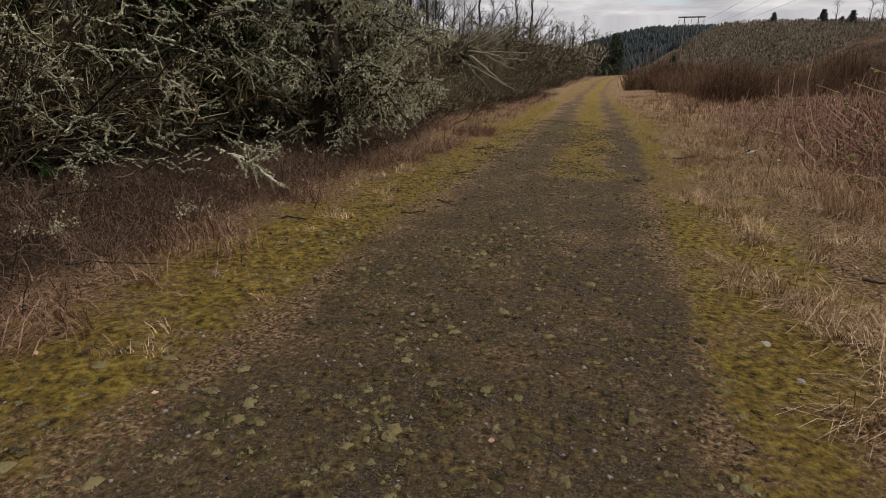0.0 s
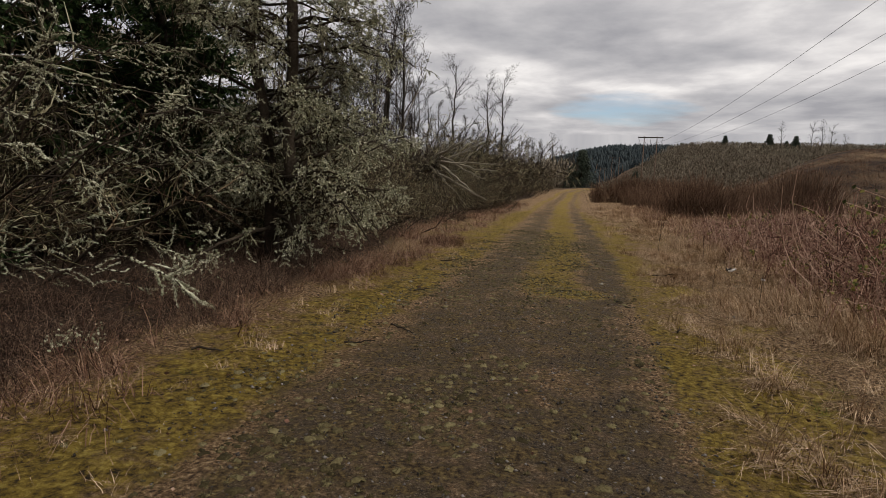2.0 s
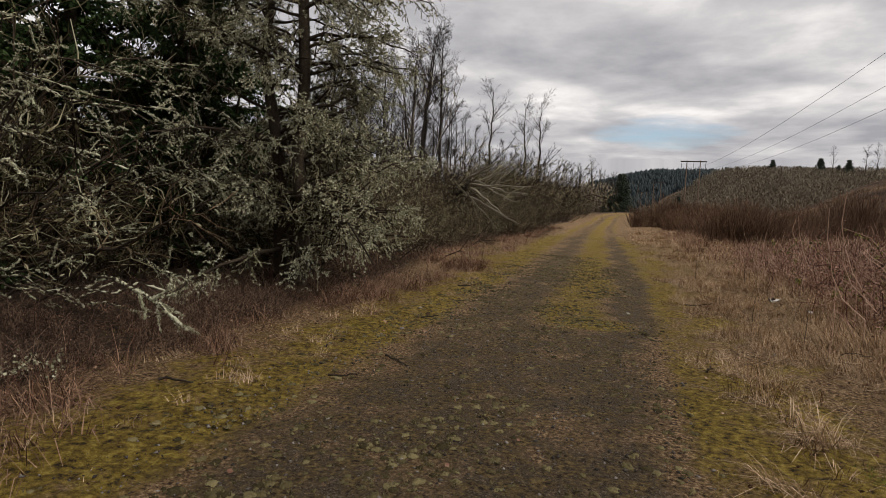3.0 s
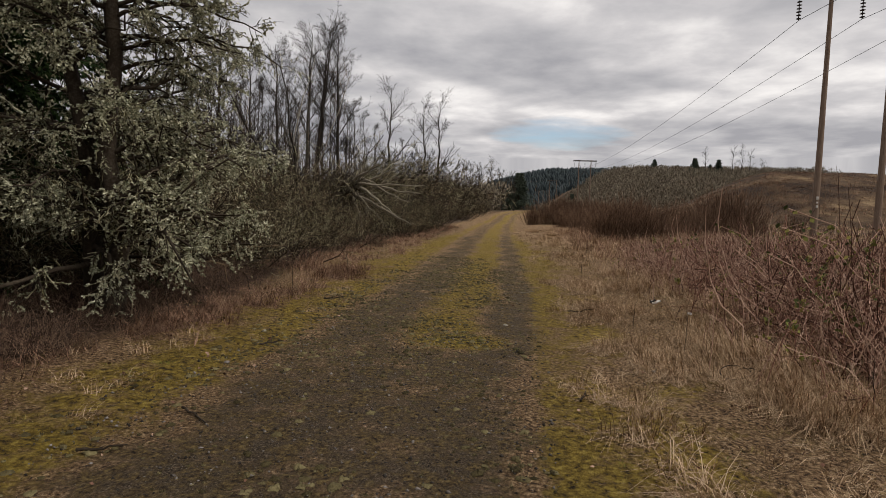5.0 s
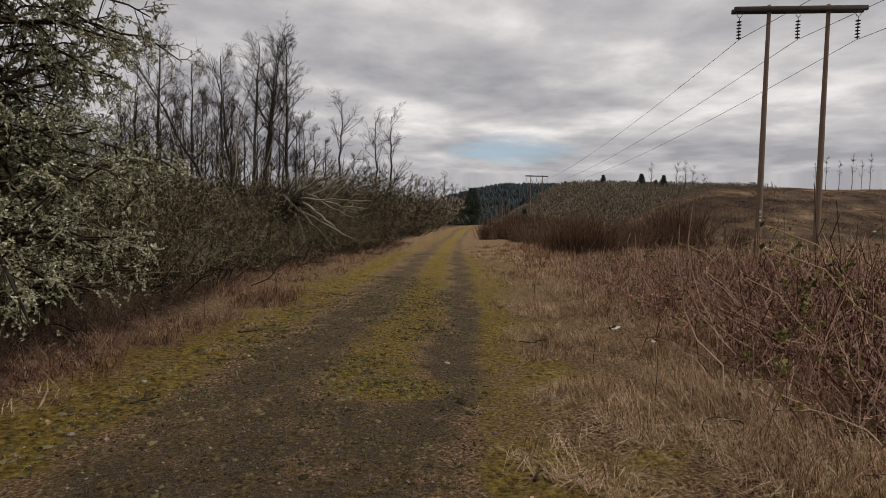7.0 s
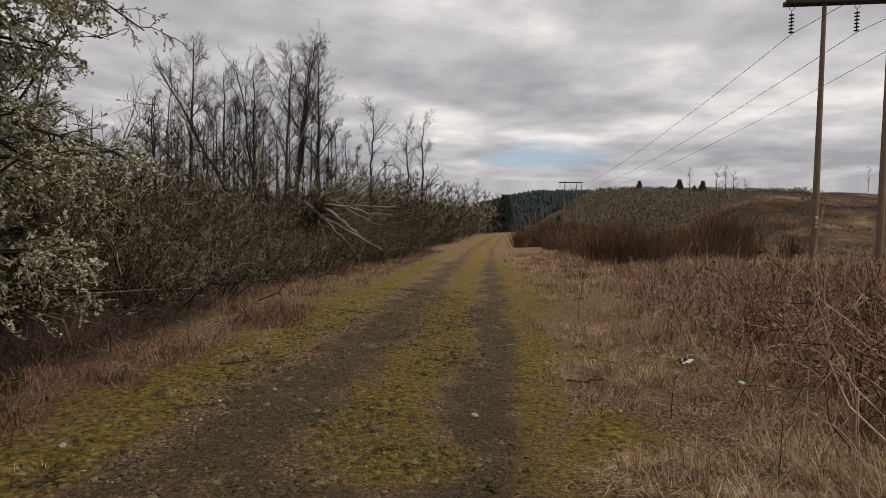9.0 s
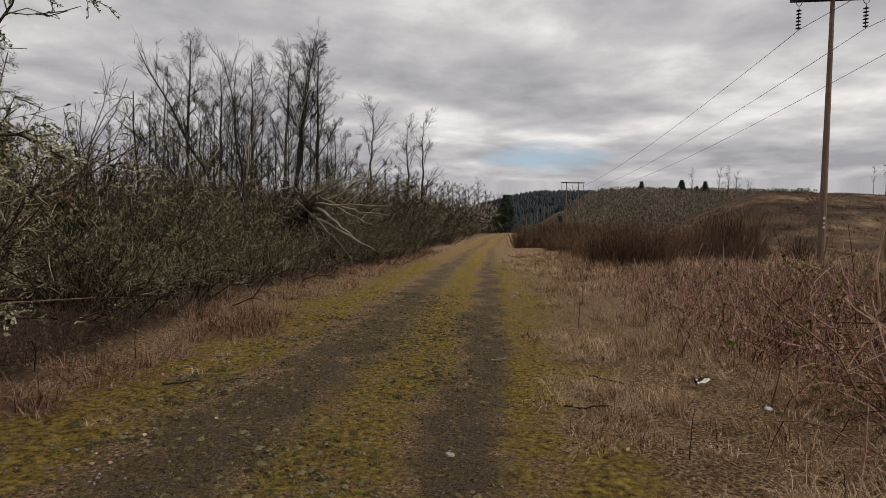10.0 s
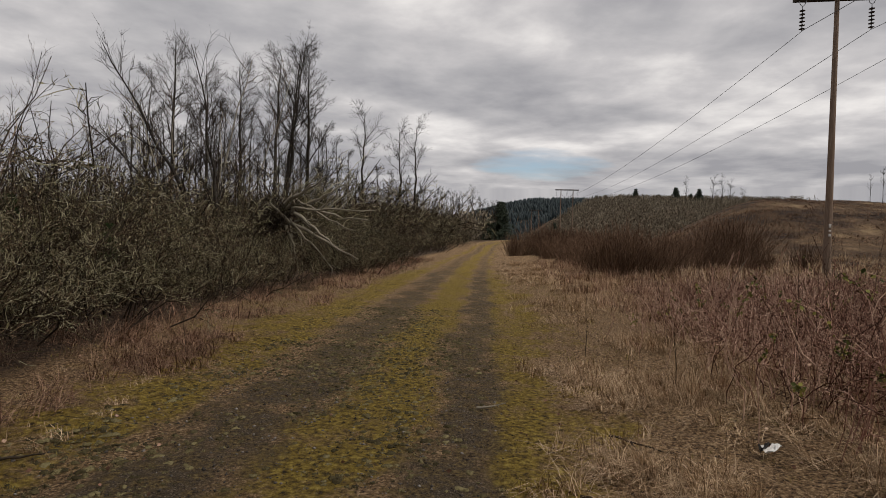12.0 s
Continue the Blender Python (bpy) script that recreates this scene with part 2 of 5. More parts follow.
def ground_material():
    """Gravel, moss, litter and bare earth, laid out by three mesh attributes and broken up by noise."""
    m = bpy.data.materials.new("track_and_verge_ground")
    m.use_nodes = True
    t = m.node_tree
    bs = t.nodes["Principled BSDF"]
    co = wire(t, "ShaderNodeTexCoord").outputs["Object"]

    def nz(scale, detail=5.0, rough=0.6):
        return wire(t, "ShaderNodeTexNoise", {"Vector": co, "Scale": scale, "Detail": detail, "Roughness": rough}).outputs[0]

    def mixc(f, a, b):
        nd = wire(t, "ShaderNodeMix", data_type="RGBA")
        t.links.new(f, nd.inputs[0]); t.links.new(a, nd.inputs[6]); t.links.new(b, nd.inputs[7])
        return nd.outputs[2]

    def edge(attr, noise_socket, amount, lo, hi):
        a = wire(t, "ShaderNodeAttribute", attribute_name=attr).outputs["Fac"]
        s = wire(t, "ShaderNodeMath", {0: noise_socket, 1: amount, 2: -amount / 2}, operation="MULTIPLY_ADD").outputs[0]
        s = wire(t, "ShaderNodeMath", {0: s, 1: a}, operation="ADD").outputs[0]
        return wire(t, "ShaderNodeMapRange", {0: s, 1: lo, 2: hi, 3: 0.0, 4: 1.0}).outputs[0]

    n_big, n_mid, n_fine, n_grit = nz(1.6, 6.0, 0.65), nz(6.0, 7.0, 0.7), nz(34.0, 5.0, 0.75), nz(75.0, 4.0, 0.8)
    litter = ramp(t, n_fine, [(0.38, (0.026, 0.015, 0.008)), (0.45, (0.13, 0.076, 0.036)), (0.54, (0.27, 0.168, 0.086)), (0.63, (0.56, 0.39, 0.22))])
    moss = ramp(t, nz(18.0, 6.0, 0.7), [(0.36, (0.026, 0.017, 0.007)), (0.44, (0.135, 0.088, 0.016)), (0.54, (0.265, 0.180, 0.029)), (0.64, (0.43, 0.32, 0.072))])
    gravel = ramp(t, n_grit, [(0.36, (0.016, 0.012, 0.009)), (0.46, (0.062, 0.043, 0.026)), (0.56, (0.120, 0.087, 0.056)), (0.68, (0.35, 0.285, 0.21))])
    earth = ramp(t, nz(26.0, 7.0, 0.72), [(0.38, (0.020, 0.012, 0.007)), (0.46, (0.085, 0.054, 0.023)), (0.54, (0.165, 0.113, 0.044)), (0.64, (0.30, 0.215, 0.085))])
    patchy = wire(t, "ShaderNodeMath", {0: n_big, 1: n_mid}, operation="ADD").outputs[0]
    patchy = wire(t, "ShaderNodeMath", {0: patchy, 1: 0.5}, operation="MULTIPLY").outputs[0]
    col = mixc(edge("moss", patchy, 3.0, 0.34, 0.78), litter, moss)
    grey = mixc(wire(t, "ShaderNodeMapRange", {0: n_mid, 1: 0.42, 2: 0.58, 3: 0.0, 4: 1.0}).outputs[0], gravel, earth)
    col = mixc(edge("gravel", patchy, 3.6, 0.28, 0.72), col, grey)
    far = wire(t, "ShaderNodeAttribute", attribute_name="field").outputs["Fac"]
    field = ramp(t, nz(0.16, 10.0, 0.75), [(0.38, (0.020, 0.012, 0.007)), (0.47, (0.062, 0.037, 0.021)), (0.56, (0.120, 0.076, 0.042)), (0.66, (0.26, 0.18, 0.10))])
    col = mixc(far, col, field)
    # leaf litter under the thicket, darkened in colour for the shade there
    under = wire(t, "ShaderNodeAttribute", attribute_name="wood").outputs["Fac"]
    shaded_litter = ramp(t, nz(22.0, 7.0, 0.72), [(0.38, (0.012, 0.007, 0.004)), (0.48, (0.040, 0.024, 0.014)), (0.56, (0.085, 0.052, 0.030)), (0.66, (0.21, 0.135, 0.085))])
    col = mixc(under, col, shaded_litter)
    t.links.new(col, bs.inputs["Base Color"])
    bs.inputs["Roughness"].default_value = 0.95
    bs.inputs["Specular IOR Level"].default_value = 0.2
    h = wire(t, "ShaderNodeMath", {0: n_fine, 1: n_grit}, operation="ADD").outputs[0]
    bp = wire(t, "ShaderNodeBump", {"Height": h, "Strength": 1.0, "Distance": 0.05})
    t.links.new(bp.outputs[0], bs.inputs["Normal"])
    return m


# ---- mesh tools ----
def mesh_of(name, chunks, mat, smooth=False):
    """One mesh from chunks of (vertices, faces); the faces of a chunk all have three or four corners."""
    V = np.concatenate([c[0].reshape(-1, 3) for c in chunks])
    loops, starts, base, at = [], [], 0, 0
    for v, f in chunks:
        f = np.asarray(f)
        loops.append((f + base).ravel())
        starts.append(at + np.arange(len(f)) * f.shape[1])
        at += f.size
        base += v.reshape(-1, 3).shape[0]
    loops, starts = np.concatenate(loops), np.concatenate(starts)
    me = bpy.data.meshes.new(name)
    me.vertices.add(len(V))
    me.vertices.foreach_set("co", V.astype(np.float32).ravel())
    me.loops.add(len(loops))
    me.loops.foreach_set("vertex_index", loops.astype(np.int32))
    me.polygons.add(len(starts))
    me.polygons.foreach_set("loop_start", starts.astype(np.int32))
    if smooth:
        me.polygons.foreach_set("use_smooth", np.ones(len(starts), bool))
    me.update(calc_edges=True)
    me.materials.append(mat)
    return me


def part(name, chunks, mat, parent, label="", smooth=False, joined=False):
    ob = new(name, mesh_of(name, chunks, mat, smooth))
    ob.parent = parent
    if label:
        ob["label"] = label
    if joined:
        ob["kind"] = "stuff"
    return ob


def each(name, P, R, sides, mat, parent, smooth=True):
    """One part for every polyline."""
    for k in range(len(P)):
        part(name, [tubes(P[k:k + 1], R[k:k + 1], sides)], mat, parent, smooth=smooth)


def stuff(name, chunks, mat, label, category, smooth=False):
    return tagged(new(name, mesh_of(name, chunks, mat, smooth)), label, category, kind="stuff")


def unit(a):
    return a / np.maximum(np.linalg.norm(a, axis=-1, keepdims=True), 1e-9)


def tubes(P, R, sides=3):
    """Tapered tubes along m polylines of n points."""
    m, n, _ = P.shape
    T = unit(np.gradient(P, axis=1))
    ref = unit(rng.normal(size=(m, 1, 3)))
    A = unit(np.cross(T, np.broadcast_to(ref, T.shape)))
    B = np.cross(T, A)
    th = np.arange(sides) * 2 * np.pi / sides
    V = P[:, :, None] + R[:, :, None, None] * (np.cos(th)[:, None] * A[:, :, None] + np.sin(th)[:, None] * B[:, :, None])
    i = np.arange(m)[:, None, None] * n * sides + np.arange(n - 1)[None, :, None] * sides
    k = np.arange(sides)[None, None]
    k2 = (k + 1) % sides
    F = np.stack([i + k, i + k2, i + sides + k2, i + sides + k], -1).reshape(-1, 4)
    return V.reshape(-1, 3), F


def grow(P, R, kids, t0, t1, angle, length, n=4, ratio=0.5, up=0.0, wander=0.25, droop=0.0, taper=0.5, thin=0.25, rmin=0.002):
    """Side shoots of m polylines: kids of them on each, between t0 and t1 of its length."""
    m, N, _ = P.shape
    par = np.repeat(np.arange(m), kids)
    t = rng.uniform(t0, t1, m * kids)
    f = np.clip(t * (N - 1), 0, N - 1.001)
    i = f.astype(int)
    w = (f - i)[:, None]
    p0 = P[par, i] * (1 - w) + P[par, i + 1] * w
    r0 = np.maximum((R[par, i] * (1 - w[:, 0]) + R[par, i + 1] * w[:, 0]) * ratio, rmin)
    T = unit(P[par, i + 1] - P[par, i])
    q = rng.normal(size=T.shape)
    q = unit(q - (q * T).sum(1, keepdims=True) * T)
    a = np.radians(angle) * rng.uniform(0.7, 1.25, (len(par), 1))
    d = unit(np.cos(a) * T + np.sin(a) * q + np.array([0, 0, up]))
    L = length * rng.uniform(0.55, 1.2, len(par)) * (1 - taper * (t - t0) / max(t1 - t0, 1e-6))
    s = np.linspace(0, 1, n)[None, :, None]
    bend = rng.normal(size=(len(par), 1, 3)) * wander
    jit = rng.normal(size=(len(par), n, 3)) * wander * 0.12
    jit[:, 0] = 0
    Q = p0[:, None] + L[:, None, None] * (s * d[:, None] + s ** 2 * bend * 0.6 - s ** 2 * np.array([0, 0, droop]) + jit)
    return Q, r0[:, None] * (1 - (1 - thin) * np.linspace(0, 1, n)[None])


def stems(bases, dirs, L, r, n=6, wander=0.2, droop=0.0, thin=0.3):
    """Stems from base points along directions."""
    m = len(bases)
    s = np.linspace(0, 1, n)[None, :, None]
    bend = rng.normal(size=(m, 1, 3)) * wander
    jit = rng.normal(size=(m, n, 3)) * wander * 0.1
    jit[:, 0] = 0
    L = np.broadcast_to(np.asarray(L, float), (m,))
    r = np.broadcast_to(np.asarray(r, float), (m,))
    P = bases[:, None] + L[:, None, None] * (s * unit(dirs)[:, None] + s ** 2 * bend * 0.6 - s ** 2 * np.array([0, 0, droop]) + jit)
    return P, r[:, None] * (1 - (1 - thin) * np.linspace(0, 1, n)[None])


def along(P, count, t0=0.1, t1=1.0):
    """Random points and directions on polylines."""
    m, N, _ = P.shape
    par = np.repeat(np.arange(m), count)
    f = np.clip(rng.uniform(t0, t1, len(par)) * (N - 1), 0, N - 1.001)
    i = f.astype(int)
    w = (f - i)[:, None]
    return P[par, i] * (1 - w) + P[par, i + 1] * w, unit(P[par, i + 1] - P[par, i])


def flakes(C, size, stretch=1.6, dirs=None, mixin=0.0, curl=0.25):
    """Small bent leaves or tufts of two triangles each, at points C."""
    k = len(C)
    a = unit(rng.normal(size=(k, 3)))
    if dirs is not None:
        a = unit(a * (1 - mixin) + dirs * mixin)
    b = unit(np.cross(a, rng.normal(size=(k, 3))))
    nrm = np.cross(a, b)
    s = (size * rng.uniform(0.5, 1.35, k))[:, None]
    V = np.stack([C, C + s * (0.5 * stretch * a + 0.5 * b), C + s * (stretch * a + curl * nrm), C + s * (0.5 * stretch * a - 0.5 * b)], 1)
    F = np.arange(k * 4).reshape(k, 4)
    return V.reshape(-1, 3), np.concatenate([F[:, [0, 1, 2]], F[:, [0, 2, 3]]])


def blades(B, H, width, lean=0.5, n=3, drift=None):
    """Grass blades: narrow ribbons that bow over."""
    k = len(B)
    az = rng.uniform(0, 2 * np.pi, k)
    d = np.stack([np.cos(az), np.sin(az), np.zeros(k)], 1)
    if drift is not None:
        d = unit(d + drift)
    side = np.stack([-d[:, 1], d[:, 0], np.zeros(k)], 1)
    h = np.broadcast_to(np.asarray(H, float), (k,)) * rng.uniform(0.5, 1.25, k)
    le = lean * rng.uniform(0.3, 1.4, k)
    s = np.linspace(0, 1, n)[None, :, None]
    P = B[:, None] + h[:, None, None] * (s * np.array([0, 0, 1.0]) + (s ** 1.7) * le[:, None, None] * d[:, None] - 0.35 * s ** 2 * (le ** 2)[:, None, None] * np.array([0, 0, 1.0]))
    w = (width * rng.uniform(0.6, 1.4, k))[:, None, None] * (1 - 0.8 * s)
    V = np.stack([P - side[:, None] * w, P + side[:, None] * w], 2)
    i = np.arange(k)[:, None] * n * 2 + np.arange(n - 1)[None] * 2
    F = np.stack([i, i + 1, i + 3, i + 2], -1).reshape(-1, 4)
    return V.reshape(-1, 3), F


def vnoise(x, y, seed=0):
    """Smooth value noise from 0 to 1."""
    x, y = np.asarray(x, float), np.asarray(y, float)
    xi, yi = np.floor(x).astype(np.int64), np.floor(y).astype(np.int64)
    fx, fy = x - xi, y - yi
    fx, fy = fx * fx * (3 - 2 * fx), fy * fy * (3 - 2 * fy)

    def hsh(a, b):
        h = (a * 374761393 + b * 668265263 + seed * 974634777) & 0xFFFFFFFF
        h = ((h ^ (h >> 13)) * 1274126177) & 0xFFFFFFFF
        return ((h ^ (h >> 16)) & 0xFFFF) / 65535.0
    return (hsh(xi, yi) * (1 - fx) + hsh(xi + 1, yi) * fx) * (1 - fy) + (hsh(xi, yi + 1) * (1 - fx) + hsh(xi + 1, yi + 1) * fx) * fy


def fbm(x, y, seed=0, octaves=4):
    return sum(vnoise(x * 2 ** o, y * 2 ** o, seed + o) * 0.5 ** (o + 1) for o in range(octaves)) / (1 - 0.5 ** octaves)


def sm(t):
    t = np.clip(t, 0, 1)
    return t * t * (3 - 2 * t)


# ---- the lie of the land ----
def track_x(y):
    """Middle of the two wheel ruts."""
    return np.interp(y, [-60, 13, 18, 32, 60, 92, 104, 115, 126, 150], [-0.42, -0.42, -0.58, -1.05, -1.7, -1.4, 0.0, 3.2, 8.0, 24.0])


def height(x, y):
    x, y = np.asarray(x, float), np.asarray(y, float)
    u = x - track_x(y)
    flat = sm((np.abs(u) - 1.6) / 2.0)
    z = 0.05 * (fbm(x * 0.5, y * 0.5, 3) - 0.5) * flat
    z = z + 0.035 * sm((np.abs(u) - 1.5) / 0.8) + 0.10 * sm((-u - 3.2) / 2.5) + 0.05 * sm((u - 2.6) / 2)
    rut = np.exp(-((u + 0.83) / 0.36) ** 2) + np.exp(-((u - 0.82) / 0.28) ** 2)
    z = z - 0.035 * rut * sm((y - 4) / 8 + 0.4)
    z = z + 1.7 * sm((y - 66) / 60) * np.exp(-(u / 17) ** 2)
    hill = sm((y - 54) / 42) * sm((x - 12 - np.maximum(0.30 * (y - 85), -1.5)) / 25)
    z = z + hill * (8.7 + 1.2 * (fbm(x * 0.03, y * 0.03, 9) - 0.5)) + hill * 0.35 * (fbm(x * 0.25, y * 0.25, 12) - 0.5)
    ridge = sm((y - 150) / 190) * sm((x - 10) / 46)
    z = np.maximum(z, ridge * (24.5 + 5 * (fbm(x * 0.012, y * 0.012, 5) - 0.5)))
    far = sm((y - 560) / 430) * sm((x + 200) / 260) * (68 + 12 * (fbm(x * 0.004, y * 0.004, 6) - 0.5))
    return np.maximum(z, far)


def gz(x, y):
    return float(height(np.array([x]), np.array([y]))[0])


def steps(*runs):
    out = [np.arange(a, b, s) for a, b, s in runs]
    return np.unique(np.round(np.concatenate(out), 4))


def build_ground():
    xs = steps((-1600, -200, 200), (-200, -40, 20), (-40, -12, 2.0), (-12, -5, 0.4), (-5, 3.6, 0.07), (3.6, 12, 0.4), (12, 70, 1.6), (70, 260, 8), (260, 2001, 120))
    ys = steps((-400, -40, 60), (-40, -2, 2.0), (-2, 16, 0.07), (16, 30, 0.22), (30, 60, 0.8), (60, 140, 1.6), (140, 400, 8), (400, 1200, 25), (1200, 3001, 200))
    X, Y = np.meshgrid(xs, ys)
    Z = height(X, Y)
    u = X - track_x(Y)
    close = (np.abs(u) < 5) & (Y < 32)
    rough = (fbm(X * 7, Y * 7, 21, 3) - 0.5) * 0.06 + (fbm(X * 3, Y * 3, 22, 3) - 0.5) * 0.04
    Z = Z + np.where(close, rough * (0.45 + 0.55 * sm((np.abs(u) - 1.4) / 0.8)), 0)
    n = fbm(X * 0.8, Y * 0.8, 31)
    n2 = fbm(X * 2.6, Y * 2.6, 33)
    # bare gravel over the whole width at first, later in the two ruts alone
    uw = u + 0.55 * (n - 0.5) + 0.40 * (n2 - 0.5)
    broad = sm((u + 1.75 + 0.9 * (n - 0.5)) / 0.6) * sm((1.12 - u + 0.45 * (n2 - 0.5)) / 0.35)
    ruts = np.maximum(np.exp(-(np.abs(uw + 0.90) / 0.52) ** 2.6), np.exp(-(np.abs(uw - 0.82) / 0.36) ** 2.6))
    w = sm((Y + 1.5 * (n - 0.5) - 7.6) / 2.2)
    gravel = broad * (1 - w) * (0.74 + 0.5 * (n2 - 0.5)) + ruts * w * (0.86 + 1.1 * (n2 - 0.5)) * (1 - 0.35 * sm((Y - 22) / 20))
    mat = np.exp(-(((X + 0.2) / 0.62) ** 2 + ((Y - 9.1) / 0.45) ** 2) ** 2)
    gravel = gravel * (1 - 0.8 * mat)
    strip = np.maximum(np.exp(-(uw / 0.55) ** 4) * w, 1.4 * mat)
    left = sm((-u - 1.25) / 0.6) * sm((3.5 - 0.7 * sm((Y - 18) / 25) + u + 1.2 * (n - 0.5)) / 1.2)
    right = sm((u - 0.85) / 0.3) * sm((2.6 - 0.8 * sm((Y - 18) / 25) - u + 2.0 * (n - 0.5)) / 1.0)
    moss = np.clip(strip * (0.42 + 0.8 * n2) + left * (0.3 + 1.0 * n2) + right * (0.25 + 1.0 * n2), 0, 1)
    gravel = np.clip(gravel, 0, 1)
    field = np.maximum(sm((np.abs(u) - 5) / 4), sm((Y - 70) / 50) * sm((np.abs(u) - 2) / 2))
    # wood: where the ground takes the litter colour with thicket shade painted in
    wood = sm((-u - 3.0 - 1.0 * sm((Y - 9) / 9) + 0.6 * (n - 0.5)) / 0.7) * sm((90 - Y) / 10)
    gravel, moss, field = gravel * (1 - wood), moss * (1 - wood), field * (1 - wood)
    nx, ny = len(xs), len(ys)
    i = (np.arange(ny - 1)[:, None] * nx + np.arange(nx - 1)[None]).ravel()
    F = np.stack([i, i + 1, i + nx + 1, i + nx], 1)
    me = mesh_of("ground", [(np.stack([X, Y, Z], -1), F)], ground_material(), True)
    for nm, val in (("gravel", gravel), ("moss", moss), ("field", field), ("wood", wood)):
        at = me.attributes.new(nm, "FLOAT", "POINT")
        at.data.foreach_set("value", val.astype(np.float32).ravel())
    return tagged(new("ground", me), "gravel track with mossy verges and dry grass", "ground", kind="structure")


build_ground()


def place(x, y, s=1.0, turn=0.0, lean=0.0, drop=0.02):
    return Matrix.Translation((x, y, gz(x, y) - drop * s)) @ Euler((radians(lean), 0, radians(turn))).to_matrix().to_4x4() @ Matrix.Scale(s, 4)


# ---- power line ----
def ring_solid(z_r, sides=12):
    """A turned body from (z, radius) pairs."""
    th = np.arange(sides) * 2 * np.pi / sides
    V = np.array([[(r * np.cos(a), r * np.sin(a), z) for a in th] for z, r in z_r])
    n = len(z_r)
    i = np.arange(n - 1)[:, None] * sides
    k = np.arange(sides)[None]
    k2 = (k + 1) % sides
    F = np.stack([i + k, i + k2, i + sides + k2, i + sides + k], -1).reshape(-1, 4)
    return V.reshape(-1, 3), F


def beam(x0, x1, y0, y1, z0, z1, bevel=0.015):
    bm = bmesh.new()
    bmesh.ops.create_cube(bm, size=1)
    for v in bm.verts:
        v.co = Vector((x0 if v.co.x < 0 else x1, y0 if v.co.y < 0 else y1, z0 if v.co.z < 0 else z1))
    bmesh.ops.bevel(bm, geom=bm.edges[:], offset=bevel, segments=1, affect="EDGES")
    bmesh.ops.triangulate(bm, faces=bm.faces[:])
    bm.verts.index_update()
    V = np.array([v.co[:] for v in bm.verts])
    F = np.array([[v.index for v in f.verts] for f in bm.faces])
    bm.free()
    return V, F


ARM_Z, GAUGE = 17.3, 3.9


def h_frame(braced, label, half=4.35):
    top = new("utility_pole_frame")
    for sx in (-1, 1):
        body = [(0.0, 0.235)] + [(z, 0.23 - 0.0062 * z + 0.004 * math.sin(z * 3.1)) for z in np.linspace(0.3, ARM_Z + 0.35, 16)]
        V, F = ring_solid(body + [(ARM_Z + 0.36, 0.02)], 14)
        pole = part("pole", [(V + np.array([sx * GAUGE / 2, 0, 0]), F)], M["pole"], top, smooth=True)
        if sx < 0:
            for z, h in ((2.55, 0.16), (2.85, 0.1), (3.1, 0.22)):
                part("tag", [beam(sx * GAUGE / 2 - 0.07, sx * GAUGE / 2 + 0.06, -0.245, -0.21, z, z + h, 0.004)], M["tag"], pole, "pale tag nailed to the pole")
    part("crossarm", [beam(-half, half, -0.34, -0.14, ARM_Z - 0.16, ARM_Z + 0.16), beam(-half, half, 0.14, 0.34, ARM_Z - 0.15, ARM_Z + 0.15)], M["arm"], top)
    for k in (-1, 0, 1):
        x = k * min(GAUGE, half - 0.3)
        prof = []
        for j in range(6):
            z = ARM_Z - 0.78 - j * 0.225
            prof += [(z + 0.09, 0.022), (z + 0.05, 0.05), (z, 0.165), (z - 0.02, 0.16), (z - 0.03, 0.045), (z - 0.12, 0.022)]
        V, F = ring_solid(prof, 12)
        string = part("insulator", [(V + np.array([x, 0, 0]), F)], M["insul"], top, "dark string of disc insulators")
        P = np.array([[[x - 0.22, 0, ARM_Z - 0.16], [x - 0.12, 0, ARM_Z - 0.42], [x, 0, ARM_Z - 0.52], [x, 0, ARM_Z - 0.7]],
                      [[x + 0.22, 0, ARM_Z - 0.16], [x + 0.12, 0, ARM_Z - 0.42], [x, 0, ARM_Z - 0.52], [x, 0, ARM_Z - 0.7]]])
        part("hanger", [tubes(P, np.full((2, 4), 0.022), 5)], M["steel"], string)
    if braced:
        for sx in (-1, 1):
            P = np.array([[[-sx * GAUGE / 2, 0.2 * sx, ARM_Z - 5.6], [0, 0.2 * sx, ARM_Z - 3.4], [sx * GAUGE / 2, 0.2 * sx, ARM_Z - 1.2]]])
            part("brace", [tubes(P, np.full((1, 3), 0.045), 5)], M["arm"], top)
    return tagged(top, label, "utility pole", "power line frames")


FRAMES = [(22.62, 45.2, -3.0), (22.3, 208.5, -2.0), (20.3, 370.0, -2.0), (18.5, 530.0, -2.0), (24.0, -110.0, -3.0)]
near_frame = h_frame(False, "tall wooden H-frame of two weathered poles with crossarm")
near_frame.matrix_basis = place(*FRAMES[0][:2], 1, FRAMES[0][2], drop=0.3)
far_frame = h_frame(True, "far wooden H-frame with crossed braces beside the brush", 3.8)
far_frame.matrix_basis = place(*FRAMES[1][:2], 1.06, FRAMES[1][2], drop=0.3)
for fx, fy, ft in FRAMES[2:]:
    copy_thing(far_frame, place(fx, fy, 1, ft, drop=0.3))


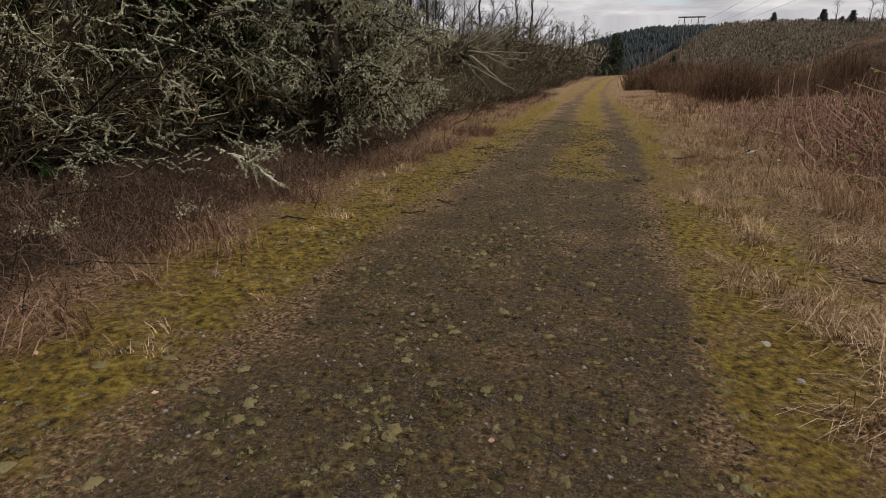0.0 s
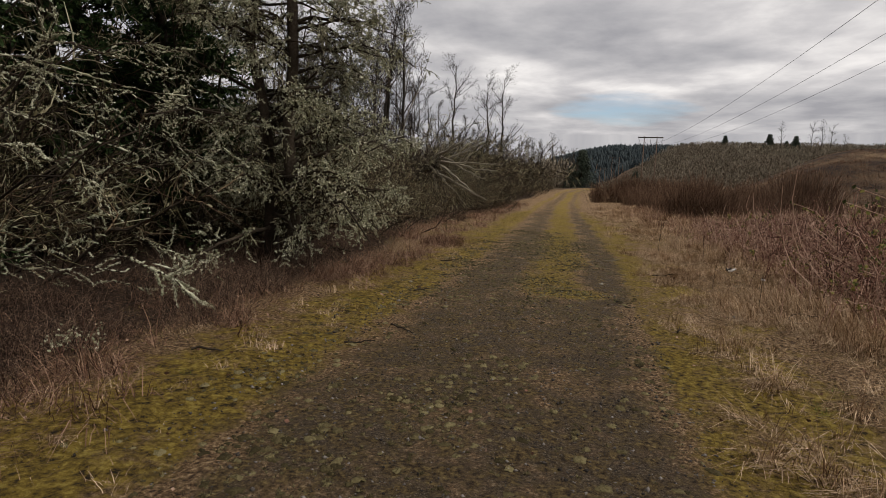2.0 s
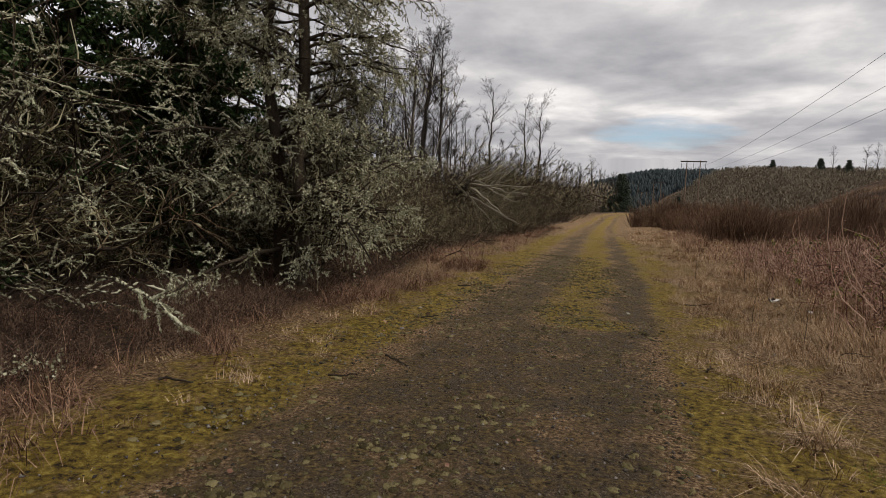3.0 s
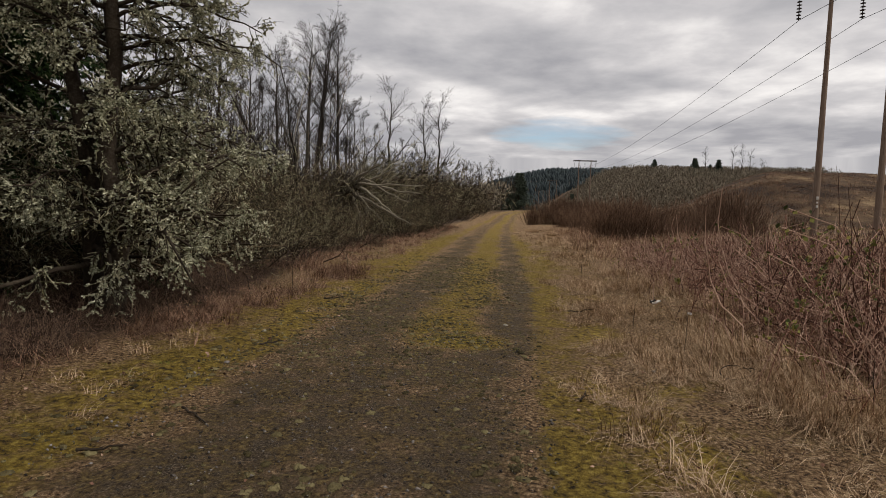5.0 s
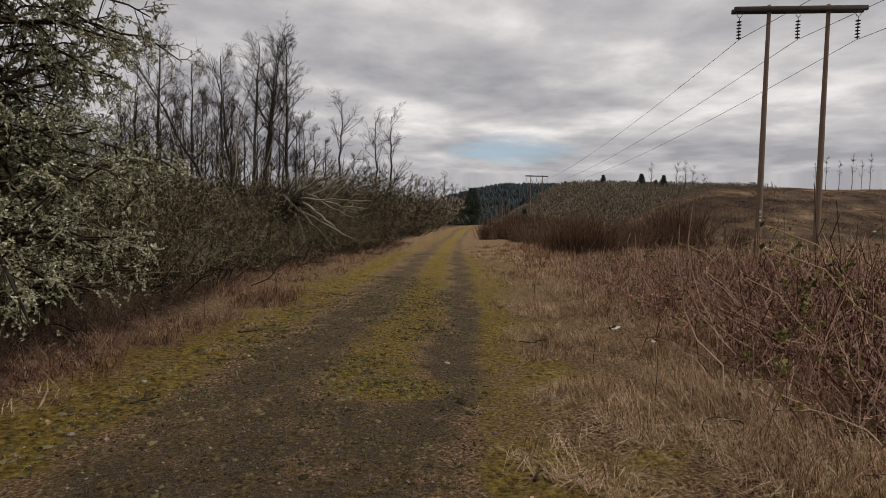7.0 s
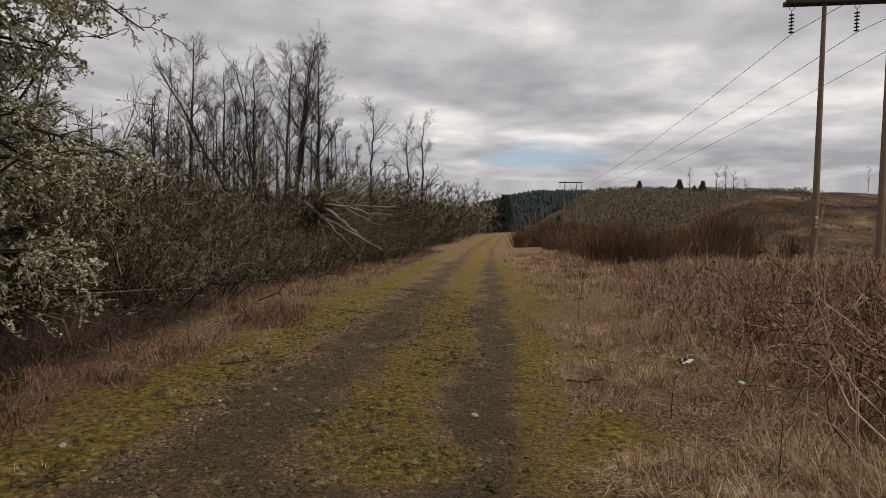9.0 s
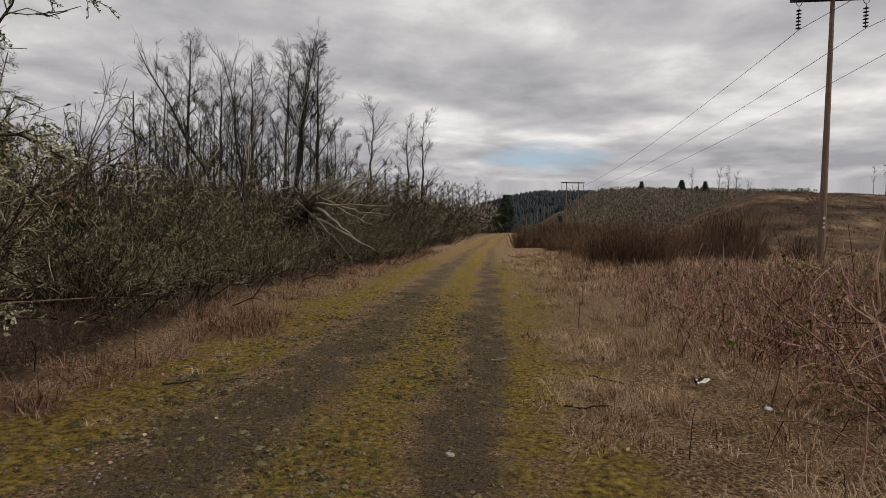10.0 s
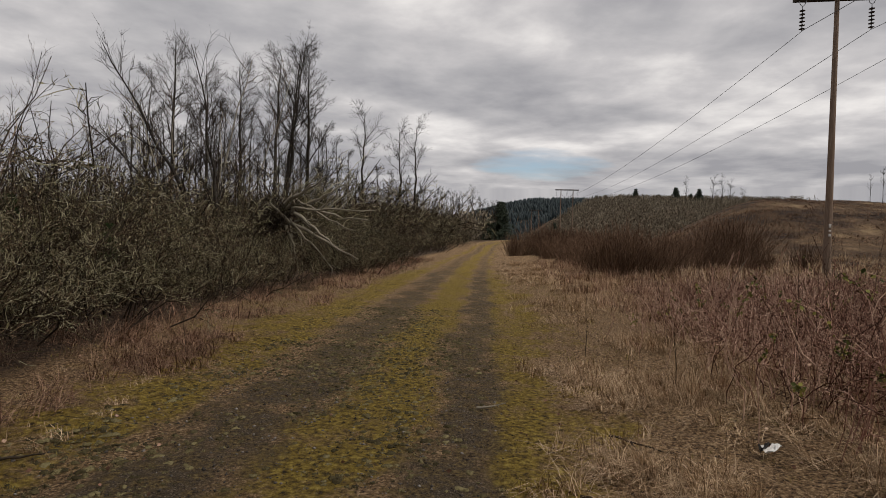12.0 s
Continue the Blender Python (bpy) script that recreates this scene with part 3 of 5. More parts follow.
def conductors():
    order = [FRAMES[4], FRAMES[0], FRAMES[1], FRAMES[2], FRAMES[3]]
    for k in (-1, 0, 1):
        pts = []
        for (ax, ay, aturn), (bx, by, bturn) in zip(order, order[1:]):
            za, zb = gz(ax, ay) + ARM_Z - 2.35, gz(bx, by) + ARM_Z - 2.35
            for s in np.linspace(0, 1, 33)[:-1]:
                pts.append((ax + (bx - ax) * s + k * GAUGE, ay + (by - ay) * s, za + (zb - za) * s - 4 * 2.6 * s * (1 - s)))
        P = np.array([pts])
        ob = new("power_cable", mesh_of("power_cable", [tubes(P, np.full(P.shape[:2], 0.019), 6)], M["cable"], True))
        tagged(ob, "thin grey sagging conductor hung from the pole frames", "cable", "power line cables")


conductors()


# ---- tall bare trees ----
def bare_tree(h, r, spread, dense, multi=1, detail=1.0, start=0.45, cat="bare alder tree", crook=0.035):
    """A straight trunk, bare below, whose limbs rise and curve upward into a rounded crown of fine twigs."""
    top = new("bare_tree")
    b = np.zeros((multi, 3))
    if multi > 1:
        b[:, :2] = rng.normal(size=(multi, 2)) * 0.45
    d = np.concatenate([rng.normal(size=(multi, 2)) * (0.015 + 0.05 * (multi > 1)), np.ones((multi, 1))], 1)
    P, R = stems(b, d, h * rng.uniform(0.93, 1.0, multi), r, 12, crook, thin=0.12)
    each("trunk", P, R, 7, M["greybark"], top)
    P1, R1 = grow(P, R, int(27 * dense), start, 0.985, 46, h * 0.215 * spread, 6, 0.45, 0.16, 0.05, -0.06, taper=0.58, thin=0.2, rmin=0.032)
    Pd, Rd = grow(P, R, 5, start * 0.35, start, 70, h * 0.07, 4, 0.3, 0.1, 0.2, 0.05, rmin=0.016)
    part("branchwork", [tubes(P1, R1, 4), tubes(Pd, Rd, 3)], M["greybark"], top, joined=True)
    P2, R2 = grow(P1, R1, int(10 * detail), 0.2, 1.0, 44, h * 0.062 * spread, 3, 0.6, 0.12, 0.08, -0.03, rmin=0.0145)
    P3, R3 = grow(P2, R2, int(6 * detail), 0.2, 1.0, 44, h * 0.030 * spread, 2, 0.7, 0.12, 0.1, rmin=0.0095, thin=0.6)
    part("twig_mass", [tubes(P2, R2, 3), tubes(P3, R3, 3)], M["fartwig"], top, joined=True)
    return tagged(top, "tall leafless grey-barked tree with upright limbs", cat, "bare trees of the wood")


TALL = [bare_tree(24, 0.31, 1.1, 1.0, start=0.42), bare_tree(24, 0.27, 0.9, 0.95, start=0.46), bare_tree(24, 0.29, 1.1, 0.9, multi=2, start=0.48), bare_tree(24, 0.24, 0.85, 0.85, start=0.48)]
LIGHT = [bare_tree(14, 0.12, 0.7, 0.6, detail=0.6, start=0.45, crook=0.02), bare_tree(14, 0.10, 0.6, 0.55, detail=0.6, start=0.5, crook=0.02)]
DEAD = bare_tree(18, 0.24, 1.35, 0.75, detail=0.7, start=0.3, crook=0.06)
used = set()


def put(proto, x, y, s=1.0, turn=None, lean=0.0):
    m = place(x, y, s, rng.uniform(0, 360) if turn is None else turn, lean)
    if proto.name in used:
        return copy_thing(proto, m)
    used.add(proto.name)
    proto.matrix_basis = m
    return proto


def polar(deg, dist):
    """A spot by its bearing and distance from the last stretch of the walk."""
    return 0.6 + dist * math.sin(math.radians(deg)), 6.7 + dist * math.cos(math.radians(deg))


def rise(x, y, dist, el):
    """Height of a thing whose top stands el degrees above the eye."""
    return 1.5 + dist * math.tan(math.radians(el)) - gz(x, y)


for deg, dist, el, k in ((-34.2, 60, 12, 1), (-33.2, 64, 14, 3), (-32.2, 62, 15.8, 1), (-31.3, 66, 16.9, 0), (-30.2, 62, 16, 3), (-29.3, 70, 16.9, 1), (-28.3, 64, 16.2, 0), (-27.3, 72, 16.6, 3), (-26.4, 66, 16.2, 1), (-25.4, 76, 17.2, 0), (-24.6, 80, 15.5, 3),
                         (-23.2, 86, 17.8, 1), (-22.5, 84, 18.8, 0), (-21.8, 88, 18.0, 2), (-20.0, 88, 18.3, 1), (-19.2, 86, 18.9, 0), (-18.4, 90, 17.2, 1), (-17.5, 92, 14.5, 3), (-20.8, 95, 14, 3), (-16.5, 92, 13, 3), (-24.0, 92, 15, 1),
                         (-33.7, 68, 13.2, 3), (-32.7, 72, 14.6, 3), (-31.8, 70, 15.6, 3), (-30.8, 74, 15.4, 1), (-29.8, 68, 15.2, 3), (-28.8, 76, 15.8, 3), (-27.8, 70, 14.8, 3), (-26.9, 78, 15.6, 3), (-25.9, 80, 15.2, 3), (-25.0, 72, 14.0, 3),
                         (-22.0, 92, 15.5, 3), (-21.2, 96, 13.0, 3), (-19.6, 94, 15.0, 3), (-18.0, 96, 13.5, 3), (-15.4, 96, 11.5, 3), (-12.6, 96, 9.6, 3), (-11.4, 100, 9.0, 3),
                         (-36.1, 52, 12.4, 1), (-37.4, 55, 11.6, 3), (-38.8, 50, 12.2, 1), (-40.2, 54, 11.0, 3), (-35.2, 58, 11.4, 3), (-42, 48, 11.5, 1), (-44, 46, 11, 3), (-47, 42, 12, 1), (-51, 40, 12, 3)):
    x, y = polar(deg, dist)
    put(TALL[k], x, y, rise(x, y, dist, el) / 23.5)
for deg, dist, el in ((-14.0, 84, 12.9), (-8.9, 88, 9.9), (-10.3, 90, 9.4)):
    x, y = polar(deg, dist)
    put(DEAD, x, y, rise(x, y, dist, el) / 17.6)
for i in range(70):
    deg = rng.uniform(-56, -5.5)
    dist = rng.uniform(75, 150) if deg > -36 else rng.uniform(45, 110)
    x, y = polar(deg, dist)
    top_h = np.interp(deg, [-56, -36, -24, -14, -8, -5], [11, 14, 17, 14, 12, 11]) * rng.uniform(0.75, 1.1) * np.interp(dist, [45, 90, 150], [0.7, 1.0, 1.4])
    put(LIGHT[i % 2], x, y, top_h / 14)
# bare trees on the brow of the grassy hill and beyond the end of the track
for deg, dist, h in ((33.2, 118, 8.5), (32.3, 120, 7.5), (31.4, 116, 8), (34.4, 122, 9), (35.6, 118, 8), (30.6, 119, 7), (37.2, 117, 8.5), (33.8, 126, 8), (-3.0, 196, 17), (-4.2, 205, 16), (-2.0, 210, 14), (-5.2, 190, 15), (-1.2, 200, 13)):
    x, y = polar(deg, dist)
    put(LIGHT[0] if h < 13 else DEAD, x, y, h / (14 if h < 13 else 18))
for deg, dist, el in ((19.2, 300, 6.0), (20.0, 305, 6.05), (20.6, 302, 5.7), (17.0, 305, 6.0), (21.6, 290, 5.0)):
    x, y = polar(deg, dist)
    put(DEAD, x, y, max(rise(x, y, dist, el), 6.0) / 17.6)


for i in range(34):
    deg, dist = rng.uniform(-13, -0.6), rng.uniform(98, 160)
    x, y = polar(deg, dist)
    el = np.interp(deg, [-13, -8, -3, 0], [7.4, 6.6, 5.6, 4.9]) * rng.uniform(0.82, 1.06)
    put(LIGHT[i % 2], x, y, max(rise(x, y, dist, el), 4.0) / 13.6)


def leaning_tree():
    """Bare stems that lean out of the thicket in long arcs."""
    top = new("leaning_bare_tree")
    b = np.array([[0, 0, 0], [0.25, 0.1, 0], [-0.2, 0.2, 0], [0.5, 0.3, 0]])
    d = np.array([[-0.35, -0.05, 1.0], [-0.05, 0.0, 1.0], [-0.55, 0.1, 0.9], [-0.2, 0.1, 1.0]])
    P, R = stems(b, d, np.array([8.4, 8.2, 7.0, 6.6]), np.array([0.095, 0.085, 0.075, 0.065]), 12, 0.05, 0.0, thin=0.12)
    P = P + np.linspace(0, 1, 12)[None, :, None] ** 2 * np.array([-1.4, 0, 0]) * np.array([1.0, 0.6, 1.5, 0.3])[:, None, None]
    each("trunk", P, R, 7, M["greybark"], top)
    P1, R1 = grow(P, R, 19, 0.25, 0.98, 42, 2.2, 7, 0.5, 0.25, 0.15, -0.1, taper=0.5, rmin=0.012)
    P2, R2 = grow(P1, R1, 8, 0.15, 1.0, 38, 0.7, 4, 0.6, 0.25, 0.2, rmin=0.007)
    part("branchwork", [tubes(P1, R1, 4), tubes(P2, R2, 3)], M["fartwig"], top, joined=True)
    return tagged(top, "bare many-stemmed tree leaning over the thicket", "bare tree", "leaning bare trees")


LEAN = leaning_tree()
put(LEAN, -9.6, 27.0, 1.0, 0)
put(LEAN, -15.0, 22.5, 0.62, 40)

# ---- saplings and leaning stems at the wood's edge ----
def sapling():
    top = new("bare_sapling")
    n = 7
    d = np.concatenate([rng.normal(size=(n, 2)) * 0.28, np.ones((n, 1))], 1)
    P, R = stems(rng.normal(size=(n, 3)) * np.array([0.35, 0.35, 0]), d, rng.uniform(3.6, 6.2, n), 0.028, 8, 0.12, thin=0.2)
    each("stem", P, R, 5, M["bark"], top)
    P1, R1 = grow(P, R, 14, 0.25, 0.98, 40, 1.1, 5, 0.5, 0.4, 0.2, rmin=0.005)
    P2, R2 = grow(P1, R1, 6, 0.2, 1.0, 40, 0.34, 3, 0.7, 0.3, 0.3, rmin=0.004)
    part("twig_mass", [tubes(P1, R1, 3), tubes(P2, R2, 3)], M["twig"], top, joined=True)
    return tagged(top, "slender leafless sapling with many dark stems", "bare sapling", "saplings at the wood's edge")


SAP = [sapling(), sapling()]
for i, (x, y, s) in enumerate(((-8.3, 15.0, 0.95), (-9.2, 17.6, 1.0), (-8.0, 19.6, 0.85), (-10.2, 20.8, 1.05), (-11.5, 24.5, 1.1), (-9.6, 27.5, 0.8), (-13, 30, 1.2), (-11.8, 33.5, 1.1), (-8.8, 12.6, 1.0), (-10.6, 12.2, 1.2), (-14.5, 37, 1.5), (-16, 40, 1.6), (-11, 38, 1.2), (-8.3, 29.5, 0.95), (-8.6, 6.2, 1.35), (-10.4, 7.4, 1.6), (-9.6, 4.4, 1.5), (-11.5, 10.4, 1.8), (-7.2, 8.2, 1.1), (-12.5, 5.2, 1.9), (-9.4, 13.8, 1.5), (-7.6, 3.0, 1.2))):
    put(SAP[i % 2], x, y, s * 0.82)


def birch_pair():
    """Pale lichen-grey young trunks that stand out of the thicket."""
    top = new("pale_trunk_tree")
    P, R = stems(np.array([[0, 0, 0], [0.9, 0.2, 0], [-0.9, -0.2, 0.0]]), np.array([[-0.25, 0, 1], [0.05, 0, 1], [-0.5, 0.1, 1.0]]), np.array([6.5, 5.5, 6.5]), np.array([0.05, 0.038, 0.034]), 9, 0.07, thin=0.15)
    each("trunk", P, R, 7, M["deadwood"], top)
    P1, R1 = grow(P, R, 14, 0.3, 0.98, 48, 1.9, 6, 0.4, 0.3, 0.2, rmin=0.010)
    P2, R2 = grow(P1, R1, 7, 0.2, 1, 40, 0.6, 3, 0.6, 0.25, 0.3, rmin=0.006)
    part("branchwork", [tubes(P1, R1, 4), tubes(P2, R2, 3)], M["twig"], top, joined=True)
    return tagged(top, "young tree with pale lichen-grey trunks in the thicket", "bare tree", "pale trees in the thicket")


PALE = birch_pair()
put(PALE, -10.8, 27.2, 1.1, 10)
put(PALE, -13.2, 33.0, 1.35, 160)


# ---- thicket shrubs along the wood ----
def shrub(n, h, spread, twigs, sub, lichen, fat, name="thicket_shrub"):
    top = new(name)
    b = rng.normal(size=(n, 3)) * np.array([0.5, 0.5, 0]) * spread
    d = np.concatenate([b[:, :2] * 0.45 + rng.normal(size=(n, 2)) * 0.3, np.full((n, 1), 1.0)], 1)
    P, R = stems(b, d, h * rng.uniform(0.5, 1.1, n), 0.015 * fat, 6, 0.3, 0.14, thin=0.25)
    P1, R1 = grow(P, R, twigs, 0.1, 1.0, 46, h * 0.30, 5, 0.6, 0.2, 0.38, 0.12, rmin=0.005 * fat)
    part("stem_mass", [tubes(P, R, 4)], M["bark"], top, joined=True)
    P2, R2 = grow(P1, R1, sub, 0.1, 1.0, 50, h * 0.12, 3, 0.7, 0.15, 0.5, 0.1, rmin=0.0042 * fat, thin=0.5)
    pale = fbm(P2[:, 0, 0] * 1.4 + 5, P2[:, 0, 2] * 1.4 + P2[:, 0, 1], 41) > 0.5
    part("twig_mass", [tubes(P1, R1, 3), tubes(P2[~pale], R2[~pale], 3)], M["twig"], top, joined=True)
    C, D = along(P1, lichen)
    part("lichen_cover", [tubes(P2[pale], R2[pale] * 1.2, 3), flakes(C, 0.017 * fat, 2.4, D, 0.6)], M["dulllichen"], top, "olive-grey lichen on the twigs", joined=True)
    return tagged(top, "tangled leafless brown shrub crusted with olive lichen", "shrub", "thicket shrubs")


SHRUB = [shrub(60, 2.5, 1.4, 9, 4, 7, 1.15) for _ in range(3)]
THIN = [shrub(20, 2.9, 1.8, 6, 3, 2, 1.7) for _ in range(3)]
spots = []
for y in np.arange(11.6, 40, 1.5):
    spots.append((-6.2 + rng.normal() * 0.3 + 0.02 * (y - 12), y + rng.normal() * 0.3, rng.uniform(0.72, 0.95), 0))
for y in np.arange(12, 46, 2.1):
    spots.append((-8.3 + rng.normal() * 0.5, y + rng.normal() * 0.5, rng.uniform(1.2, 1.4), 0))
for y in np.arange(14, 52, 3.0):
    spots.append((-11.3 + rng.normal() * 0.7, y + rng.normal() * 0.8, rng.uniform(1.4, 1.65), 0))
for y in np.arange(8, 60, 3.6):
    spots.append((-15.5 + rng.normal() * 1.2, y, rng.uniform(1.2, 1.5), 1))
for y in np.arange(42, 112, 3.2):
    e = -8.2 + 0.02 * (y - 42)
    spots.append((e + rng.normal() * 0.4, y, rng.uniform(0.6, 0.85), 1))
    spots.append((e - 3.4 + rng.normal() * 0.7, y + 1.2, rng.uniform(1.1, 1.5), 1))
    spots.append((e - 8 + rng.normal() * 1.2, y + 0.6, rng.uniform(1.7, 2.3) + 0.012 * (y - 42), 1))
for i in range(26):
    spots.append((rng.uniform(-45, -18), rng.uniform(30, 75), rng.uniform(1.3, 1.9), 1))
for x, y, s in ((-8, 5.0, 1.0), (-7.4, 7.6, 0.85), (-9.2, 7.0, 1.2), (-10.5, 9.5, 1.3), (-7.0, 10.4, 0.9), (-8.5, 3.0, 1.1), (-6.8, 3.6, 0.8), (-10.5, 5.0, 1.5), (-12, 7.5, 1.5), (-5.9, 1.6, 0.8), (-7.5, 0.5, 1.0), (-6.0, 10.9, 0.6), (-9.5, 1.0, 1.3), (-10, 8.5, 2.2), (-9.2, 5.5, 2.0), (-11, 6.5, 2.4), (-8.4, 2.5, 1.8), (-12, 10, 2.4), (-10, 11.5, 2.2), (-13, 3, 2.4), (-8.3, 6.9, 1.7)):
    spots.append((x, y, s, 0))
for i, (x, y, s, k) in enumerate(spots):
    if math.hypot(x + 5.5, y - 12.6) < 1.1 or math.hypot(x + 5.9, y - 26.6) < 1.9:
        continue
    put((SHRUB[i % 3] if k == 0 else THIN[i % 3]), x, y, s)


# ---- the lichen-hung tree, dark conifers and crusted branches by the track ----
def clear_of_ground(P, soft):
    """Bends what would dip below the ground gently up."""
    Q = P.copy()
    Q[..., 2] = np.logaddexp(0, P[..., 2] / soft) * soft
    return Q


def lichen_tree(h, reach, stems_n, seed_lean=0.05):
    top = new("lichen_tree")
    d = np.concatenate([rng.normal(size=(stems_n, 2)) * seed_lean, np.ones((stems_n, 1))], 1)
    P, R = stems(rng.normal(size=(stems_n, 3)) * np.array([0.18, 0.18, 0]), d, h * rng.uniform(0.8, 1, stems_n), 0.12, 10, 0.08, thin=0.15)
    each("trunk", P, R, 8, M["bark"], top)
    P1, R1 = grow(P, R, int(160 / stems_n), 0.06, 0.98, 76, reach, 8, 0.34, 0.10, 0.16, 0.26, taper=0.34, rmin=0.012)
    P1 = clear_of_ground(P1, 0.25)
    each("limb", P1, R1, 5, M["bark"], top)
    P2, R2 = grow(P1, R1, 15, 0.15, 1.0, 52, reach * 0.33, 5, 0.6, 0.05, 0.3, 0.2, rmin=0.005)
    P3, R3 = grow(P2, R2, 9, 0.1, 1.0, 55, reach * 0.07, 3, 0.7, 0.0, 0.7, 0.35, rmin=0.004, thin=0.6)
    P2, P3 = clear_of_ground(P2, 0.15), clear_of_ground(P3, 0.12)
    tip = P3[:, -1]
    # lichen is thick low down and outside, and thins out towards the bare top
    grown = rng.uniform(size=len(tip)) < np.clip(1.45 - tip[:, 2] / (h * 0.75), 0.10, 1) * (0.5 + 0.75 * np.clip(np.linalg.norm(tip[:, :2], axis=1) / reach, 0, 1))
    thick = np.repeat(fbm(P2[:, 2, 0] * 1.3 + P2[:, 2, 2] * 0.7, P2[:, 2, 1] * 1.3 + P2[:, 2, 2] * 1.1, 51) + 0.05 * rng.normal(size=len(P2)), 9)
    thick = thick + 0.10 * np.clip(1 - tip[:, 2] / 3.2, -1, 1)
    pale, dull = grown & (thick > 0.43), grown & (thick <= 0.43)
    part("twig_mass", [tubes(P2, R2, 3)], M["bark"], top, joined=True)
    C, D = along(P3[pale], 17)
    D = unit(D * np.array([1, 1, 0.25]))
    C2, D2 = along(P3[dull], 7)
    part("lichen_cover", [flakes(C, 0.018, 1.5, D, 0.5), flakes(P3[pale][:, -1], 0.022, 1.1)], M["lichen"], top, "pale grey-green lichen tufts", joined=True)
    part("old_lichen", [tubes(P3, R3, 3), flakes(C2, 0.015, 1.4, D2, 0.3)], M["dulllichen"], top, "dull olive lichen tufts", joined=True)
    return tagged(top, "broad tree with drooping branches hung with pale lichen", "tree", "lichen-hung trees")


tree_a = lichen_tree(9.0, 2.05, 2)
put(tree_a, -4.75, 9.25, 1.0, 0)
put(tree_a, -6.1, 12.4, 0.40, 140)


def conifer(h, reach, tiers, per, mat, label, name="conifer_tree", leaf=0.10, group="conifers"):
    top = new(name)
    P, R = stems(np.zeros((1, 3)), np.array([[0.01, 0.01, 1.0]]), h, h * 0.014, 8, 0.02, thin=0.08)
    part("trunk", [tubes(P, R, 7)], M["bark"], top, smooth=True)
    P1, R1 = grow(P, R, tiers, 0.04, 0.985, 82, reach, 6, 0.22, 0.0, 0.1, 0.28, taper=0.86, rmin=0.008)
    part("bough_mass", [tubes(P1, R1, 3)], M["bark"], top, joined=True)
    C, D = along(P1, per, 0.08)
    C = C + rng.normal(size=C.shape) * leaf * np.array([1.3, 1.3, 0.7])
    hang = unit(D + np.array([0, 0, -0.45]))
    part("foliage", [flakes(C, leaf * 1.1, 2.2, hang, 0.55)], mat, top, joined=True)
    return tagged(top, label, "conifer", group)


near_dark = conifer(11, 2.7, 230, 300, M["cedar"], "dark green conifer with drooping boughs behind the thicket", leaf=0.042)
put(near_dark, -7.9, 10.6, 1.0)
put(near_dark, -9.6, 6.6, 1.0)
put(near_dark, -8.7, 8.8, 0.95)
dark = conifer(11, 2.7, 190, 90, M["cedar"], "dark green conifer half hidden in the thicket", leaf=0.085)
for x, y, s in ((-12.2, 8.6, 1.1), (-10.8, 13.2, 0.33), (-13.5, 14.5, 0.38), (-9.0, 12.6, 0.7), (-12.5, 4.5, 1.0), (-17, 18, 0.4), (-15, 22, 0.35), (-16, 12, 0.9)):
    put(dark, x, y, s)
farcon = conifer(11, 4.9, 300, 40, M["farcon"], "distant dark conifer standing above the brush", leaf=0.17)
for deg, dist, el in ((-0.3, 116, 4.0), (-1.5, 120, 3.0)):
    x, y = polar(deg, dist)
    put(farcon, x, y, rise(x, y, dist, el) / 11)
for deg, dist, el in ((12.56, 330, 5.8), (16.1, 300, 6.05), (18.1, 305, 5.85), (17.4, 312, 5.2), (11.0, 345, 5.0), (11.5, 345, 4.9), (9.8, 350, 5.0), (9.3, 352, 4.9), (8.9, 352, 5.0), (5.0, 240, 2.6), (14.6, 320, 5.1)):
    x, y = polar(deg, dist)
    put(farcon, x, y, max(rise(x, y, dist, el), 4.0) / 11)


def sleeves(P, r, n):
    """Lumpy lichen crusts round polylines, with fine tufts on them."""
    m, N, _ = P.shape
    f = np.linspace(0.05, 1, n) * (N - 1)
    i = np.minimum(f.astype(int), N - 2)
    w = (f - i)[None, :, None]
    Q = P[:, i] * (1 - w) + P[:, i + 1] * w + rng.normal(size=(m, n, 3)) * r * 0.45
    lump = np.clip(fbm(np.arange(n)[None] * 0.6 + np.arange(m)[:, None] * 17.3, np.zeros((m, n)), 63) * 3.2 - 0.75, 0.12, 2.2)
    C = Q[:, :, None] + rng.normal(size=(m, n, 4, 3)) * (r * lump)[:, :, None, None] * 0.8
    keep = (lump > 0.5)[:, :, None].repeat(4, 2)
    return [tubes(Q, r * lump * rng.uniform(0.7, 1.3, (m, n)), 5), flakes(C[keep], 0.012, 1.5)]


